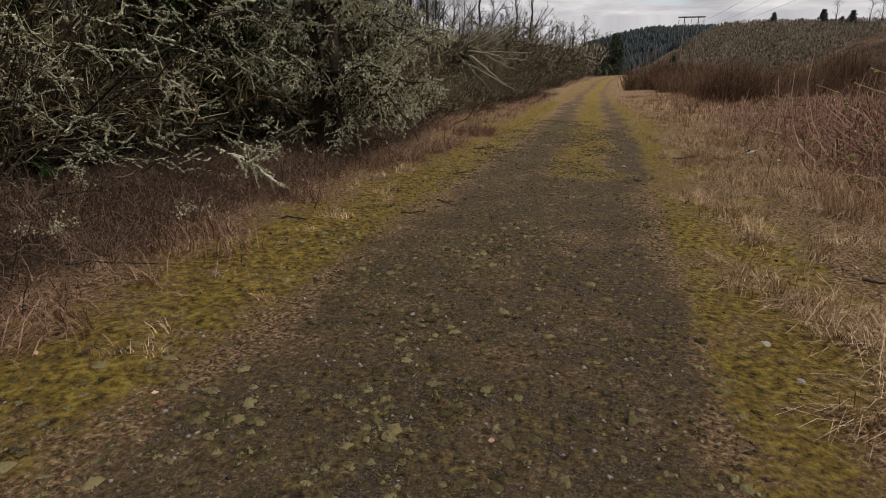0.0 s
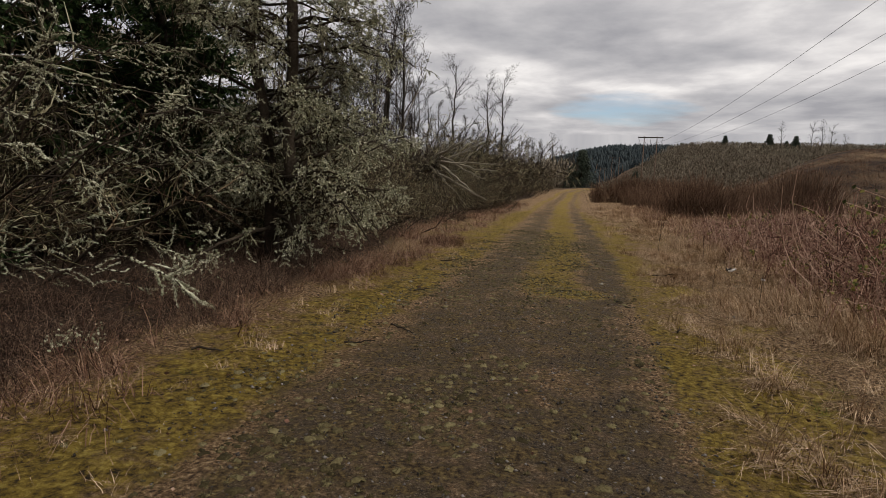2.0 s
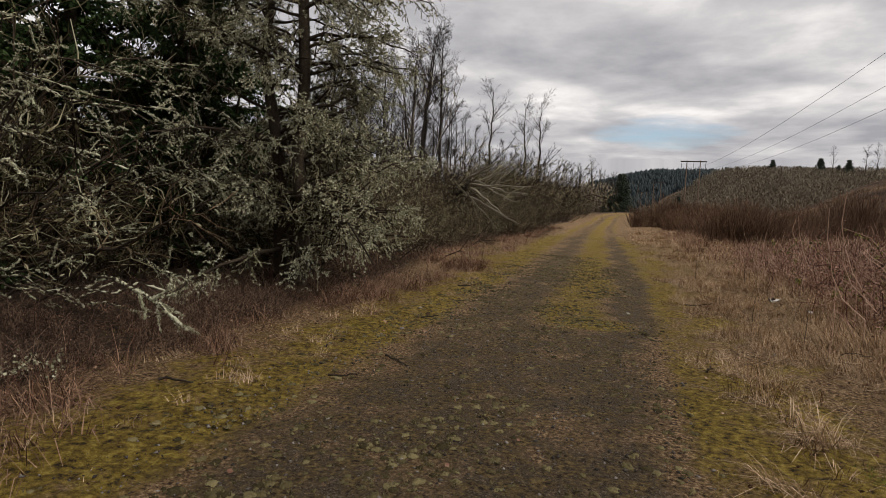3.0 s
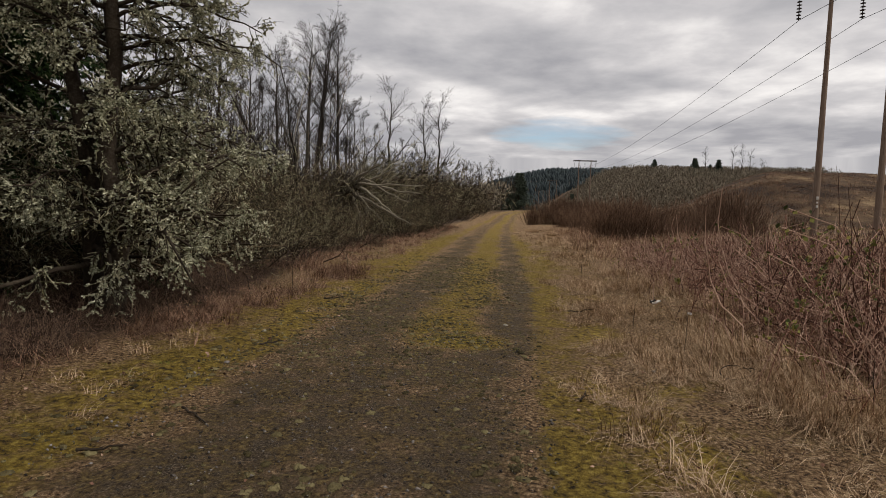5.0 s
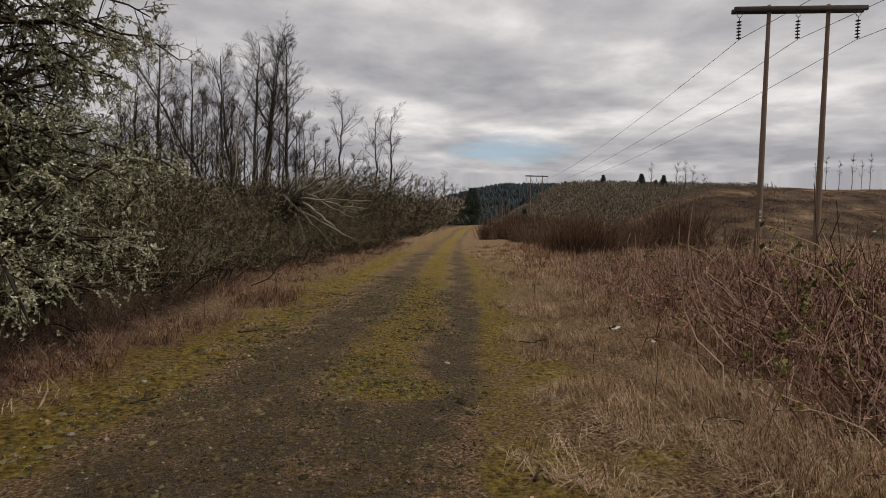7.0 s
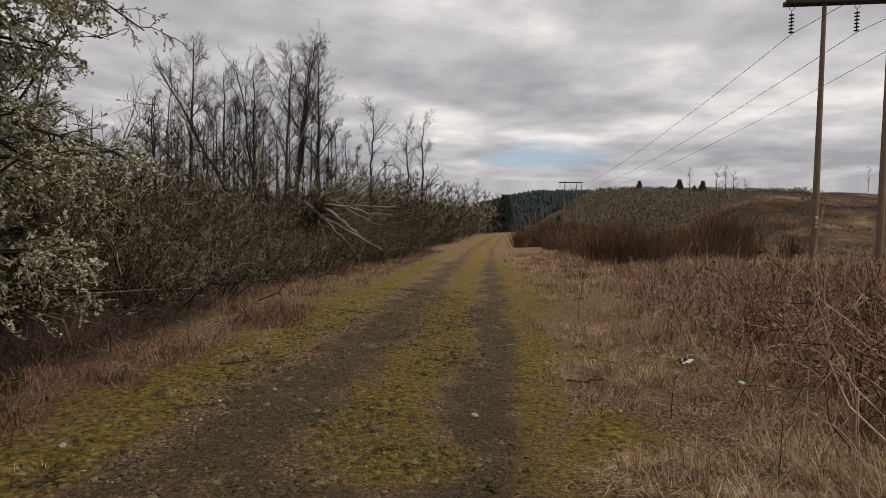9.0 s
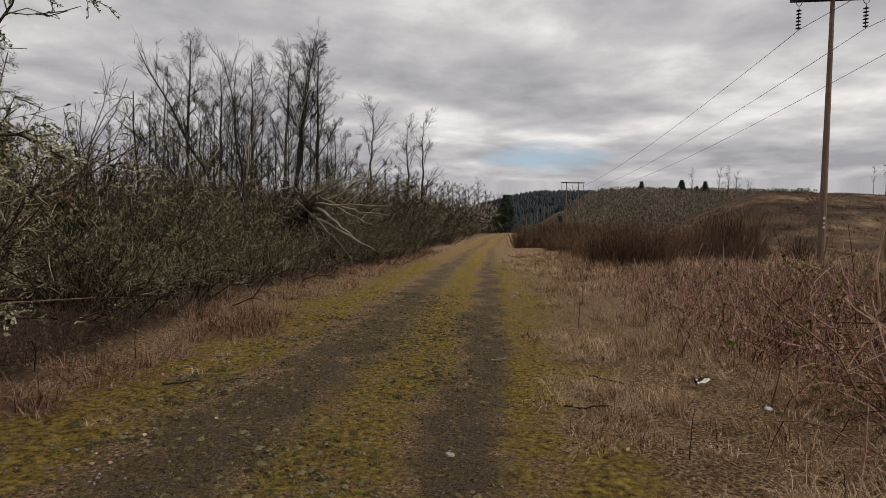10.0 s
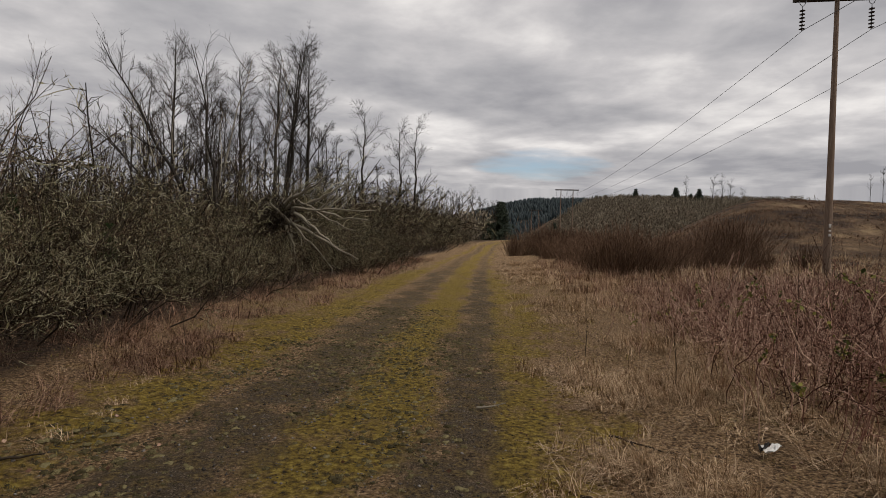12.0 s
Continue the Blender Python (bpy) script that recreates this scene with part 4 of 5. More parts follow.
def crusted_branches():
    """Leafless limbs reaching out of the thicket, thickly crusted with pale lichen."""
    top = new("lichen_crusted_shrub")
    n = 40
    b = np.stack([rng.uniform(-1.6, 0.5, n), rng.uniform(-2.6, 1.6, n), rng.uniform(0.15, 2.9, n) ** 1.0], 1)
    d = np.stack([rng.uniform(0.55, 1.0, n), rng.normal(size=n) * 0.45, rng.normal(size=n) * 0.16 - 0.05], 1)
    P, R = stems(b, d, rng.uniform(1.0, 2.3, n), 0.017, 10, 0.22, 0.12, thin=0.4)
    root = np.array([-1.7, -0.6, 0.0])
    Q = np.stack([root + (b - root) * s * np.array([1, 1, 1.0]) + np.array([0, 0, 0.5 * s * (1 - s)]) + rng.normal(size=b.shape) * 0.05 for s in np.linspace(0, 1, 6)], 1)
    each("stem", Q, np.full((n, 6), 0.011), 5, M["bark"], top)
    each("limb", P, R * 0.75, 5, M["bark"], top)
    P1, R1 = grow(P, R, 7, 0.1, 1.0, 45, 0.5, 6, 0.7, 0.02, 0.2, 0.1, rmin=0.004)
    part("twig_mass", [tubes(P1, R1, 3)], M["twig"], top, joined=True)
    part("lichen_cover", sleeves(P, 0.0075, 80) + sleeves(P1, 0.0048, 30), M["lichen"], top, "pale crusty lichen sleeves", joined=True)
    return tagged(top, "leafless limbs crusted with pale lichen reaching over the verge", "shrub")


crust = crusted_branches()
crust.matrix_basis = Matrix.Translation((-6.0, 6.6, gz(-6.0, 6.6)))


def low_branch():
    top = new("fallen_lichen_branch")
    P, R = stems(np.array([[-0.9, 0.05, 0.55]]), np.array([[1.0, -0.05, 0.02]]), 1.3, 0.024, 12, 0.12, 0.28, thin=0.4)
    P1, R1 = grow(P, R, 9, 0.2, 1.0, 40, 0.42, 6, 0.7, 0.05, 0.3, 0.15, rmin=0.007)
    each("limb", P, R * 0.6, 6, M["bark"], top)
    each("side_limb", P1, R1 * 0.6, 4, M["bark"], top)
    part("lichen_cover", sleeves(P, 0.011, 90) + sleeves(P1, 0.008, 40), M["lichen"], top, "pale crusty lichen", joined=True)
    return tagged(top, "broken branch covered in pale lichen lying on dead brambles", "fallen branch")


lb = low_branch()
lb.matrix_basis = Matrix.Translation((-3.9, 5.85, gz(-3.9, 5.85)))


def fallen_tree():
    """The upturned crown of a fallen tree, bleached limbs pointing to the track."""
    top = new("fallen_tree")
    P, R = stems(np.array([[-3.6, 1.6, 0.3]]), np.array([[1.0, -0.4, 0.5]]), 4.4, 0.16, 8, 0.06, thin=0.5)
    part("trunk", [tubes(P, R, 8)], M["bark"], top, smooth=True)
    reach = ((2.5, -0.95), (2.0, -1.2), (1.2, -1.45), (0.8, -1.6), (1.7, -0.9), (2.1, -0.1), (1.6, 0.55), (1.0, 0.2), (1.3, 1.1), (0.5, 1.0), (2.7, -0.5), (0.3, -1.4), (1.9, 0.9), (-0.4, 0.8))
    b = np.array([0.1, 0.0, 2.25]) + rng.normal(size=(len(reach), 3)) * np.array([0.22, 0.3, 0.2])
    d = np.array([(x, -0.35 + 0.5 * rng.normal(), z) for x, z in reach])
    P1, R1 = stems(b, d, np.array([math.hypot(*q) * 1.12 for q in reach]), rng.uniform(0.042, 0.07, len(reach)), 9, 0.16, 0.05, thin=0.3)
    each("bare_limb", P1, R1, 6, M["deadwood"], top)
    P2, R2 = grow(P1, R1, 5, 0.3, 1.0, 40, 0.6, 5, 0.5, 0.0, 0.25, rmin=0.011)
    part("branchwork", [tubes(P2, R2, 4)], M["deadwood"], top, joined=True)
    k = 260
    b = np.array([-0.75, 0.3, 2.0]) + rng.normal(size=(k, 3)) * np.array([0.38, 0.35, 0.42])
    P3, R3 = stems(b, rng.normal(size=(k, 3)) + np.array([0.0, -0.2, -0.1]), rng.uniform(0.4, 1.3, k), 0.022, 6, 0.4, thin=0.3)
    part("root_mass", [tubes(P3, R3, 4)], M["bark"], top, "dark tangled root mass", joined=True)
    m = 90
    b = np.array([0.3, 0.7, 2.3]) + rng.normal(size=(m, 3)) * np.array([0.7, 0.5, 0.4])
    P4, R4 = stems(b, np.stack([rng.uniform(-0.3, 1.2, m), rng.normal(size=m) * 0.5, rng.uniform(0.0, 1.0, m)], 1), rng.uniform(0.9, 2.1, m), 0.015, 7, 0.22, 0.1)
    P5, R5 = grow(P4, R4, 6, 0.2, 1, 40, 0.45, 3, 0.6, 0.1, 0.4, rmin=0.007)
    part("twig_mass", [tubes(P4, R4, 4), tubes(P5, R5, 3)], M["dulllichen"], top, "olive lichen-covered twigs", joined=True)
    return tagged(top, "fallen tree with bleached limbs and upturned dark roots", "fallen tree")


ft = fallen_tree()
ft.matrix_basis = Matrix.Translation((-6.7, 26.8, gz(-6.7, 26.8)))


# ---- brambles and broom beside the track ----
def bramble(leafy, cane="cane", leaf="deadleaf", label="winter bramble mound of arching red-brown canes"):
    top = new("bramble_bush")
    n = 112
    b = rng.normal(size=(n, 3)) * np.array([0.6, 0.6, 0])
    d = np.concatenate([rng.normal(size=(n, 2)) * 0.42, np.full((n, 1), 1.0)], 1)
    P, R = stems(b, d, rng.uniform(0.5, 1.45, n), 0.0062, 7, 0.26, 0.30, thin=0.5)
    P1, R1 = grow(P, R, 4, 0.05, 0.95, 60, 0.4, 3, 0.8, 0.1, 0.4, 0.2, rmin=0.0035)
    n2 = 60
    Pu, Ru = stems(rng.normal(size=(n2, 3)) * np.array([0.6, 0.6, 0]), np.concatenate([rng.normal(size=(n2, 2)) * 0.2, np.ones((n2, 1))], 1), rng.uniform(0.4, 1.25, n2), 0.0042, 5, 0.12, 0.06, thin=0.5)
    part("cane_tangle", [tubes(P, R, 4), tubes(P1, R1, 3), tubes(Pu, Ru, 3)], M[cane], top, joined=True)
    C, D = along(P, 3, 0.2); C1, D1 = along(P1, 1)
    part("dead_foliage", [flakes(np.concatenate([C, C1]), 0.022, 1.6, curl=0.5)], M[leaf], top, "withered brown leaves", joined=True)
    if leafy:
        C2, D2 = along(P[:20], 20, 0.6)
        part("green_foliage", [flakes(C2 + rng.normal(size=C2.shape) * 0.012, 0.034, 1.25)], M["greenleaf"], top, "last yellow-green leaves", joined=True)
    return tagged(top, label, "bramble bush", "brambles beside the track")


BRAM = [bramble(False), bramble(False), bramble(True), bramble(False, "shadecane", "shadeleaf", "low bramble of dead brown canes under the thicket, coloured as shaded")]
spots = []
for y in np.arange(2.2, 22, 1.25):
    e = 4.0 + 0.25 * math.sin(y * 0.7) + (0.2 if y > 14 else 0)
    for j in range(4):
        spots.append((e + j * 1.25 + rng.normal() * 0.25, y + rng.normal() * 0.3, rng.uniform(0.68, 0.88) + (0.3 if j > 0 else 0) * rng.uniform(0.4, 1.2), 2 if rng.uniform() < 0.08 else rng.integers(0, 2)))
for x, y in ((4.3, 8.6), (4.6, 9.9), (5.4, 16.9), (5.0, 10.8), (5.9, 12.6)):
    spots.append((x, y, 1.05, 2))
for i in range(24):
    x = rng.uniform(4.2, 15)
    spots.append((x, rng.uniform(21, 24 + 0.5 * x), rng.uniform(0.5, 0.85), rng.integers(0, 2)))
# left-hand brambles use the copy whose colours hold the thicket's shade
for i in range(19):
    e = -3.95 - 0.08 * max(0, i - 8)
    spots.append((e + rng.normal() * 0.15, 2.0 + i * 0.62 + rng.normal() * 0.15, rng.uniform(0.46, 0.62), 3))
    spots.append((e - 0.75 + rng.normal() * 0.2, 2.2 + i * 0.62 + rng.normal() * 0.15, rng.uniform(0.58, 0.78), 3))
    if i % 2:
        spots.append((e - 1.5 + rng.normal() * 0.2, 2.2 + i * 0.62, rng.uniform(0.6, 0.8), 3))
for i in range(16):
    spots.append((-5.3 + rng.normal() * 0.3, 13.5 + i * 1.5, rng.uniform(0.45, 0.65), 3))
for x, y, s, k in spots:
    put(BRAM[int(k)], x, y, s)


def broom(n=130):
    top = new("broom_shrub")
    b = rng.normal(size=(n, 3)) * np.array([0.3, 0.3, 0])
    d = np.concatenate([b[:, :2] * 0.8 + rng.normal(size=(n, 2)) * 0.15, np.ones((n, 1))], 1)
    P, R = stems(b, d, rng.uniform(0.9, 2.35, n), 0.010, 4, 0.10, thin=0.5)
    P1, R1 = grow(P, R, 4, 0.3, 1.0, 20, 0.5, 2, 0.8, 0.3, 0.12, rmin=0.008, thin=0.5)
    part("stem_mass", [tubes(P, R, 3), tubes(P1, R1, 3)], M["broom"], top, joined=True)
    return tagged(top, "dark brown leafless broom with dense upright stems", "broom shrub", "broom shrubs")


BROOM = [broom(), broom()]
broom_spots = [(1.5, 64, 0.95), (2.1, 64.4, 1.05)]
broom_spots += [(3.4 + 0.62 * i, 66 + 0.5 * (i % 3), 1.2 + 0.12 * (i % 4)) for i in range(7)]
broom_spots += [(5.3, 35.2, 0.95), (5.9, 34.6, 1.08), (6.5, 35.3, 1.1), (7.2, 34.8, 1.0), (6.2, 36.2, 1.1), (7.7, 36.6, 0.9), (8.4, 35.4, 0.72)]
broom_spots += [(14.6, 48.2, 1.35), (15.4, 49.0, 1.6), (16.4, 49.4, 1.75), (17.2, 50.2, 1.6), (18.2, 50.6, 1.3)]
broom_spots += [(9.6, 38, 0.72), (10.6, 40.5, 0.85), (11.8, 42.5, 0.9), (12.8, 43.5, 1.0), (13.4, 44.8, 0.95), (9.2, 41.5, 0.8), (11.0, 44, 0.95), (14.6, 42.2, 0.7)]
broom_spots += [(rng.uniform(4.0, 20), rng.uniform(42, 60), rng.uniform(0.55, 0.9)) for i in range(26)]
for i in range(40):
    broom_spots.append((rng.uniform(4.5, 17), rng.uniform(58, 98), rng.uniform(0.75, 1.3)))
for i, (x, y, s) in enumerate(broom_spots):
    put(BROOM[i % 2], x + rng.normal() * 0.12, y, s)

for x, y, s in ((-7.2, 15.4, 0.15), (-8.2, 17.2, 0.17), (-7.4, 13.4, 0.14), (-7.3, 18.6, 0.13)):
    put(dark, x, y, s)


# ---- brush on the ridge and the far forest ----
def scatter_clumps(n, xr, yr, size, tri, seed):
    r2 = np.random.default_rng(seed)
    x, y = r2.uniform(*xr, n), r2.uniform(*yr, n)
    z = height(x, y)
    s = size * r2.uniform(0.5, 1.3, n)
    off = np.clip(r2.normal(size=(n, tri, 3)), -1.25, 1.25) * np.array([0.5, 0.5, 0.42])
    C = np.stack([x, y, z], 1)[:, None] + s[:, None, None] * (off + np.array([0, 0, 0.45]))
    return C.reshape(-1, 3), np.repeat(s, tri)


def ridge_brush():
    """Leafless brush: clumps of thin upright flakes."""
    for name, args, fl, label in (("ridge_brush", (4200, (12, 150), (185, 360), 3.0, 56, 5), 0.11, "leafless olive-brown brush covering the low ridge"),
                                  ("valley_brush", (620, (-70, -4), (112, 190), 5.0, 170, 6), 0.075, "grey-brown leafless brush beyond the track's end")):
        C, s = scatter_clumps(*args)
        V, F = flakes(C, 1.0, 3.0, np.array([[0.0, 0.0, 1.0]]), 0.45)
        c = np.repeat(C, 4, 0)
        V = c + (V - c) * np.repeat(s, 4)[:, None] * fl * np.array([0.7, 0.7, 1.0])
        stuff(name, [(V, F)], M["brush"], label, "brush")


def far_forest():
    r2 = np.random.default_rng(8)
    n = 9000
    x, y = r2.uniform(-160, 420, n), r2.uniform(600, 1030, n)
    z = height(x, y)
    h = r2.uniform(5, 11, len(x))
    k = 5
    th = np.arange(k) * 2 * np.pi / k
    rings = []
    for t, r in ((0.0, 0.22), (0.45, 0.15), (0.5, 0.19), (1.0, 0.008)):
        rr = h[:, None] * r * r2.uniform(0.7, 1.25, (len(x), k))
        rings.append(np.stack([x[:, None] + rr * np.cos(th), y[:, None] + rr * np.sin(th), (z + h * t)[:, None] + 0 * rr], -1))
    V = np.stack(rings, 1)
    i = np.arange(len(x))[:, None, None] * 4 * k + np.arange(3)[None, :, None] * k
    j = np.arange(k)[None, None]
    j2 = (j + 1) % k
    F = np.stack([i + j, i + j2, i + k + j2, i + k + j], -1).reshape(-1, 4)
    # the forest's bluish colour includes the haze of distance
    stuff("far_forest", [(V, F)], M["forest"], "dark conifer forest on the far hill, tinted with haze", "forest")


ridge_brush()
far_forest()


# ---- grass, moss and gravel ----
def on_ground(x, y, dz=0.0):
    return np.stack([x, y, height(x, y) + dz], 1)


def tufts(n, xr, yr, chance, per, spread, h, width, lean, seed, drift=None, n_pts=3):
    """Blades gathered in tufts where chance(x, y) allows."""
    r2 = np.random.default_rng(seed)
    x, y = r2.uniform(*xr, n), r2.uniform(*yr, n)
    keep = r2.uniform(size=n) < chance(x, y)
    x, y = x[keep], y[keep]
    hh = h * r2.uniform(0.5, 1.3, len(x))
    X = np.repeat(x, per) + r2.normal(size=len(x) * per) * spread
    Y = np.repeat(y, per) + r2.normal(size=len(x) * per) * spread
    comb = unit(r2.normal(size=(len(x), 3)) * np.array([1, 1, 0])) * 1.1 + (0 if drift is None else drift)
    return blades(on_ground(X, Y, -0.01), np.repeat(hh, per), width, lean, n_pts, np.repeat(comb, per, 0))


def uu(x, y):
    return x - track_x(y)


def c_straw_right(x, y):
    u = uu(x, y)
    return sm((u - 1.2 - 0.9 * (fbm(x * 0.9, y * 0.9, 81) - 0.5)) / 1.0) * np.clip(5.0 * (fbm(x * 1.1, y * 1.1, 82) - 0.44 + 0.06 * sm((u - 2.4) / 1.2)), 0.03, 1) * (1 - 0.75 * sm((u - 4.4) / 0.8) * (y < 22))


def c_red_left(x, y):
    u = uu(x, y)
    return sm((-u - 2.3 - 1.0 * (fbm(x * 0.7, y * 0.7, 83) - 0.5)) / 1.0) * np.clip(4.5 * (fbm(x * 1.0, y * 1.0, 84) - 0.38), 0.10, 1) * (1 - 0.9 * sm((-u - 3.1 - 0.9 * sm((y - 9) / 9)) / 0.6) * (y < 40))


def c_verge(x, y):
    u = uu(x, y)
    return np.maximum(sm((np.abs(u + 0.35) - 1.25) / 0.4), 0.6 * np.exp(-(u / 0.4) ** 4) * sm((y - 8) / 2)) * (0.3 + 0.9 * fbm(x * 1.7, y * 1.7, 85))


toward = np.array([-0.5, -0.35, 0.0])
stuff("dry_grass", [tufts(1500, (2.4, 4.1), (3, 18), c_straw_right, 44, 0.08, 0.28, 0.0027, 1.3, 16, toward, 3),
                    tufts(5200, (0.4, 4.8), (0.4, 15), c_straw_right, 56, 0.06, 0.215, 0.0023, 1.7, 11, toward, 3),
                    tufts(1600, (-0.4, 5.5), (15, 46), c_straw_right, 24, 0.12, 0.26, 0.0045, 1.1, 12, toward),
                    tufts(500, (-3.9, -1.2), (2, 16), lambda x, y: 0.4 * c_verge(x, y), 40, 0.05, 0.11, 0.0019, 1.3, 13)], M["straw"], "dry straw-coloured grass in lax tufts", "dry grass")
stuff("dead_grass", [tufts(3000, (-5.6, -2.6), (1.5, 16), c_red_left, 44, 0.07, 0.30, 0.0027, 2.0, 14, np.array([0.35, -0.2, 0]), 3),
                     tufts(1500, (-6.4, -3.2), (16, 48), c_red_left, 26, 0.13, 0.28, 0.0045, 1.5, 15),
                     tufts(1300, (2.6, 14), (18, 46), c_straw_right, 26, 0.16, 0.42, 0.005, 0.8, 17)], M["redgrass"], "reddish-brown dead grass at the thicket's foot", "dead grass")
stuff("field_grass", [tufts(1800, (6, 45), (24, 62), lambda x, y: 0.9 + 0 * x, 16, 0.25, 0.5, 0.010, 0.6, 18)], M["straw"], "pale dead grass on the flat under the power line", "dry grass")
stuff("hill_grass", [tufts(9000, (11, 75), (53, 96), lambda x, y: np.clip(3.2 * (fbm(x * 0.10, y * 0.28, 87) - 0.34), 0.05, 1), 10, 0.45, 0.20, 0.03, 1.6, 36, toward, 2)], M["redgrass"], "brown dead grass on the bare bank", "dead grass")
stuff("moss_blades", [tufts(13000, (-4.6, 3.0), (0.4, 14), c_verge, 11, 0.05, 0.028, 0.0016, 1.3, 19, None, 2),
                      tufts(5000, (-4.6, 2.4), (14, 34), c_verge, 9, 0.09, 0.05, 0.004, 1.2, 20)], M["mossgrass"], "short yellow-green moss and grass on the verges", "moss")
def c_fresh(x, y):
    spots = ((-3.35, 4.55, 0.35), (1.55, 5.45, 0.2), (-0.2, 9.1, 0.5), (1.35, 6.0, 0.25), (-2.6, 7.3, 0.3), (-3.0, 5.6, 0.25))
    return np.clip(sum(np.exp(-((x - a) ** 2 + (y - b) ** 2) / r ** 2) for a, b, r in spots), 0, 0.9)


stuff("fresh_grass", [tufts(5000, (-4.2, 2.2), (4, 10), c_fresh, 10, 0.04, 0.03, 0.0016, 1.2, 28, None, 2)], M["freshgrass"], "small patches of fresh green grass", "grass")
stuff("litter_blades", [tufts(12000, (-4.6, 3.4), (0.4, 14), lambda x, y: c_verge(x, y) * np.clip(4 * (fbm(x * 1.4, y * 1.4, 97) - 0.42), 0, 1), 9, 0.09, 0.028, 0.0013, 2.6, 24, None, 2),
                        tufts(9000, (-4.0, 3.6), (0.4, 14), lambda x, y: 0.10 + 0.4 * c_verge(x, y), 4, 0.12, 0.02, 0.0014, 3.0, 27, None, 2)], M["straw"], "flattened straw and stalks on the verges", "plant litter")


def cushions():
    """Moss cushions on the gravel: dense low tufts in patches."""
    r2 = np.random.default_rng(31)
    n = 17000
    x, y = r2.uniform(-2.7, 1.1, n), r2.uniform(0.3, 20, n)
    u = uu(x, y)
    clus = fbm(x * 1.1, y * 1.1, 91)
    keep = r2.uniform(size=n) < np.clip((clus - 0.36) * 3.2, 0.08, 1) * sm((u + 2.5) / 0.6) * (1 - 0.5 * np.exp(-((u - 0.76) / 0.3) ** 2)) * sm((1.2 - u) / 0.3)
    x, y = x[keep], y[keep]
    s = 0.009 + 0.028 * r2.uniform(size=len(x)) ** 2.6
    k = 9
    th = np.arange(k) * 2 * np.pi / k
    base = on_ground(x, y)
    rings = []
    wob = 1 + 0.30 * r2.normal(size=(len(x), k))
    for rad, up in ((1.0, -0.12), (0.78, 0.14), (0.42, 0.26), (0.05, 0.30)):
        rr = s[:, None] * rad * wob
        rings.append(np.stack([base[:, :1] + rr * np.cos(th), base[:, 1:2] + rr * np.sin(th), base[:, 2:] + (s * up)[:, None] + 0.12 * s[:, None] * r2.normal(size=rr.shape) + 0.003], -1))
    V = np.stack(rings, 1)
    i = np.arange(len(x))[:, None, None] * 4 * k + np.arange(3)[None, :, None] * k
    j = np.arange(k)[None, None]
    j2 = (j + 1) % k
    F = np.stack([i + j, i + j2, i + k + j2, i + k + j], -1).reshape(-1, 4)
    per = 12
    X = np.repeat(x, per) + r2.normal(size=len(x) * per) * np.repeat(s, per) * 0.6
    Y = np.repeat(y, per) + r2.normal(size=len(x) * per) * np.repeat(s, per) * 0.6
    stuff("moss_cushions", [(V, F), blades(on_ground(X, Y, -0.001), 0.02, 0.003, 1.4, 2)], M["cushion"], "small moss cushions dotted over the gravel", "moss")


def gravel_stones():
    r2 = np.random.default_rng(32)
    n = 15000
    x, y = r2.uniform(-2.6, 1.2, n), 0.2 + 14 * r2.uniform(size=n) ** 1.2
    u = uu(x, y)
    keep = r2.uniform(size=n) < sm((u + 2.3) / 0.5) * sm((1.3 - u) / 0.3)
    x, y = x[keep], y[keep]
    s = 0.004 + 0.012 * r2.uniform(size=len(x)) ** 4
    o = np.array([[1, 0, 0], [0, 1, 0], [-1, 0, 0], [0, -1, 0], [0, 0, 0.7], [0, 0, -0.7]])
    V = on_ground(x, y, 0.002)[:, None] + s[:, None, None] * o[None] * r2.uniform(0.6, 1.4, (len(x), 6, 1)) + r2.normal(size=(len(x), 6, 3)) * (s * 0.18)[:, None, None]
    f = np.array([[0, 1, 4], [1, 2, 4], [2, 3, 4], [3, 0, 4], [1, 0, 5], [2, 1, 5], [3, 2, 5], [0, 3, 5]])
    F = (np.arange(len(x))[:, None, None] * 6 + f[None]).reshape(-1, 3)
    stuff("gravel_stones", [(V, F)], M["stone"], "loose grey gravel on the track", "gravel")


cushions()
gravel_stones()


def fallen_leaves():
    r2 = np.random.default_rng(33)
    n = 900
    x, y = r2.uniform(-4.6, 3.6, n), r2.uniform(0.6, 16, n)
    keep = (np.abs(uu(x, y)) > 1.2) | (r2.uniform(size=n) < 0.15)
    C = on_ground(x[keep], y[keep], 0.025)
    d = np.concatenate([r2.normal(size=(len(C), 2)), 0.15 * r2.normal(size=(len(C), 1))], 1)
    stuff("fallen_leaves", [flakes(C, 0.024, 1.3, unit(d), 0.8)], M["deadleaf"], "withered brown leaves strewn on the verges", "fallen leaves")


fallen_leaves()


# ---- small things on the ground ----
def stick(x, y, length, turn, r=0.011, wood="bark", label="small dark broken stick lying on the moss"):
    P, R = stems(np.array([[-length / 2, 0, 0.02]]), np.array([[1.0, 0, 0.05]]), length, r, 7, 0.16, thin=0.4)
    P1, R1 = grow(P, R, 2, 0.3, 0.8, 40, length * 0.35, 4, 0.6, 0.1, 0.2, rmin=0.003)
    top = new("stick")
    part("shaft", [tubes(P, R, 6)], M[wood], top, smooth=True)
    each("side_twig", P1, R1, 4, M[wood], top)
    top.matrix_basis = place(x, y, 1, turn, drop=0.0)
    return tagged(top, label, "stick", "sticks on the verge")


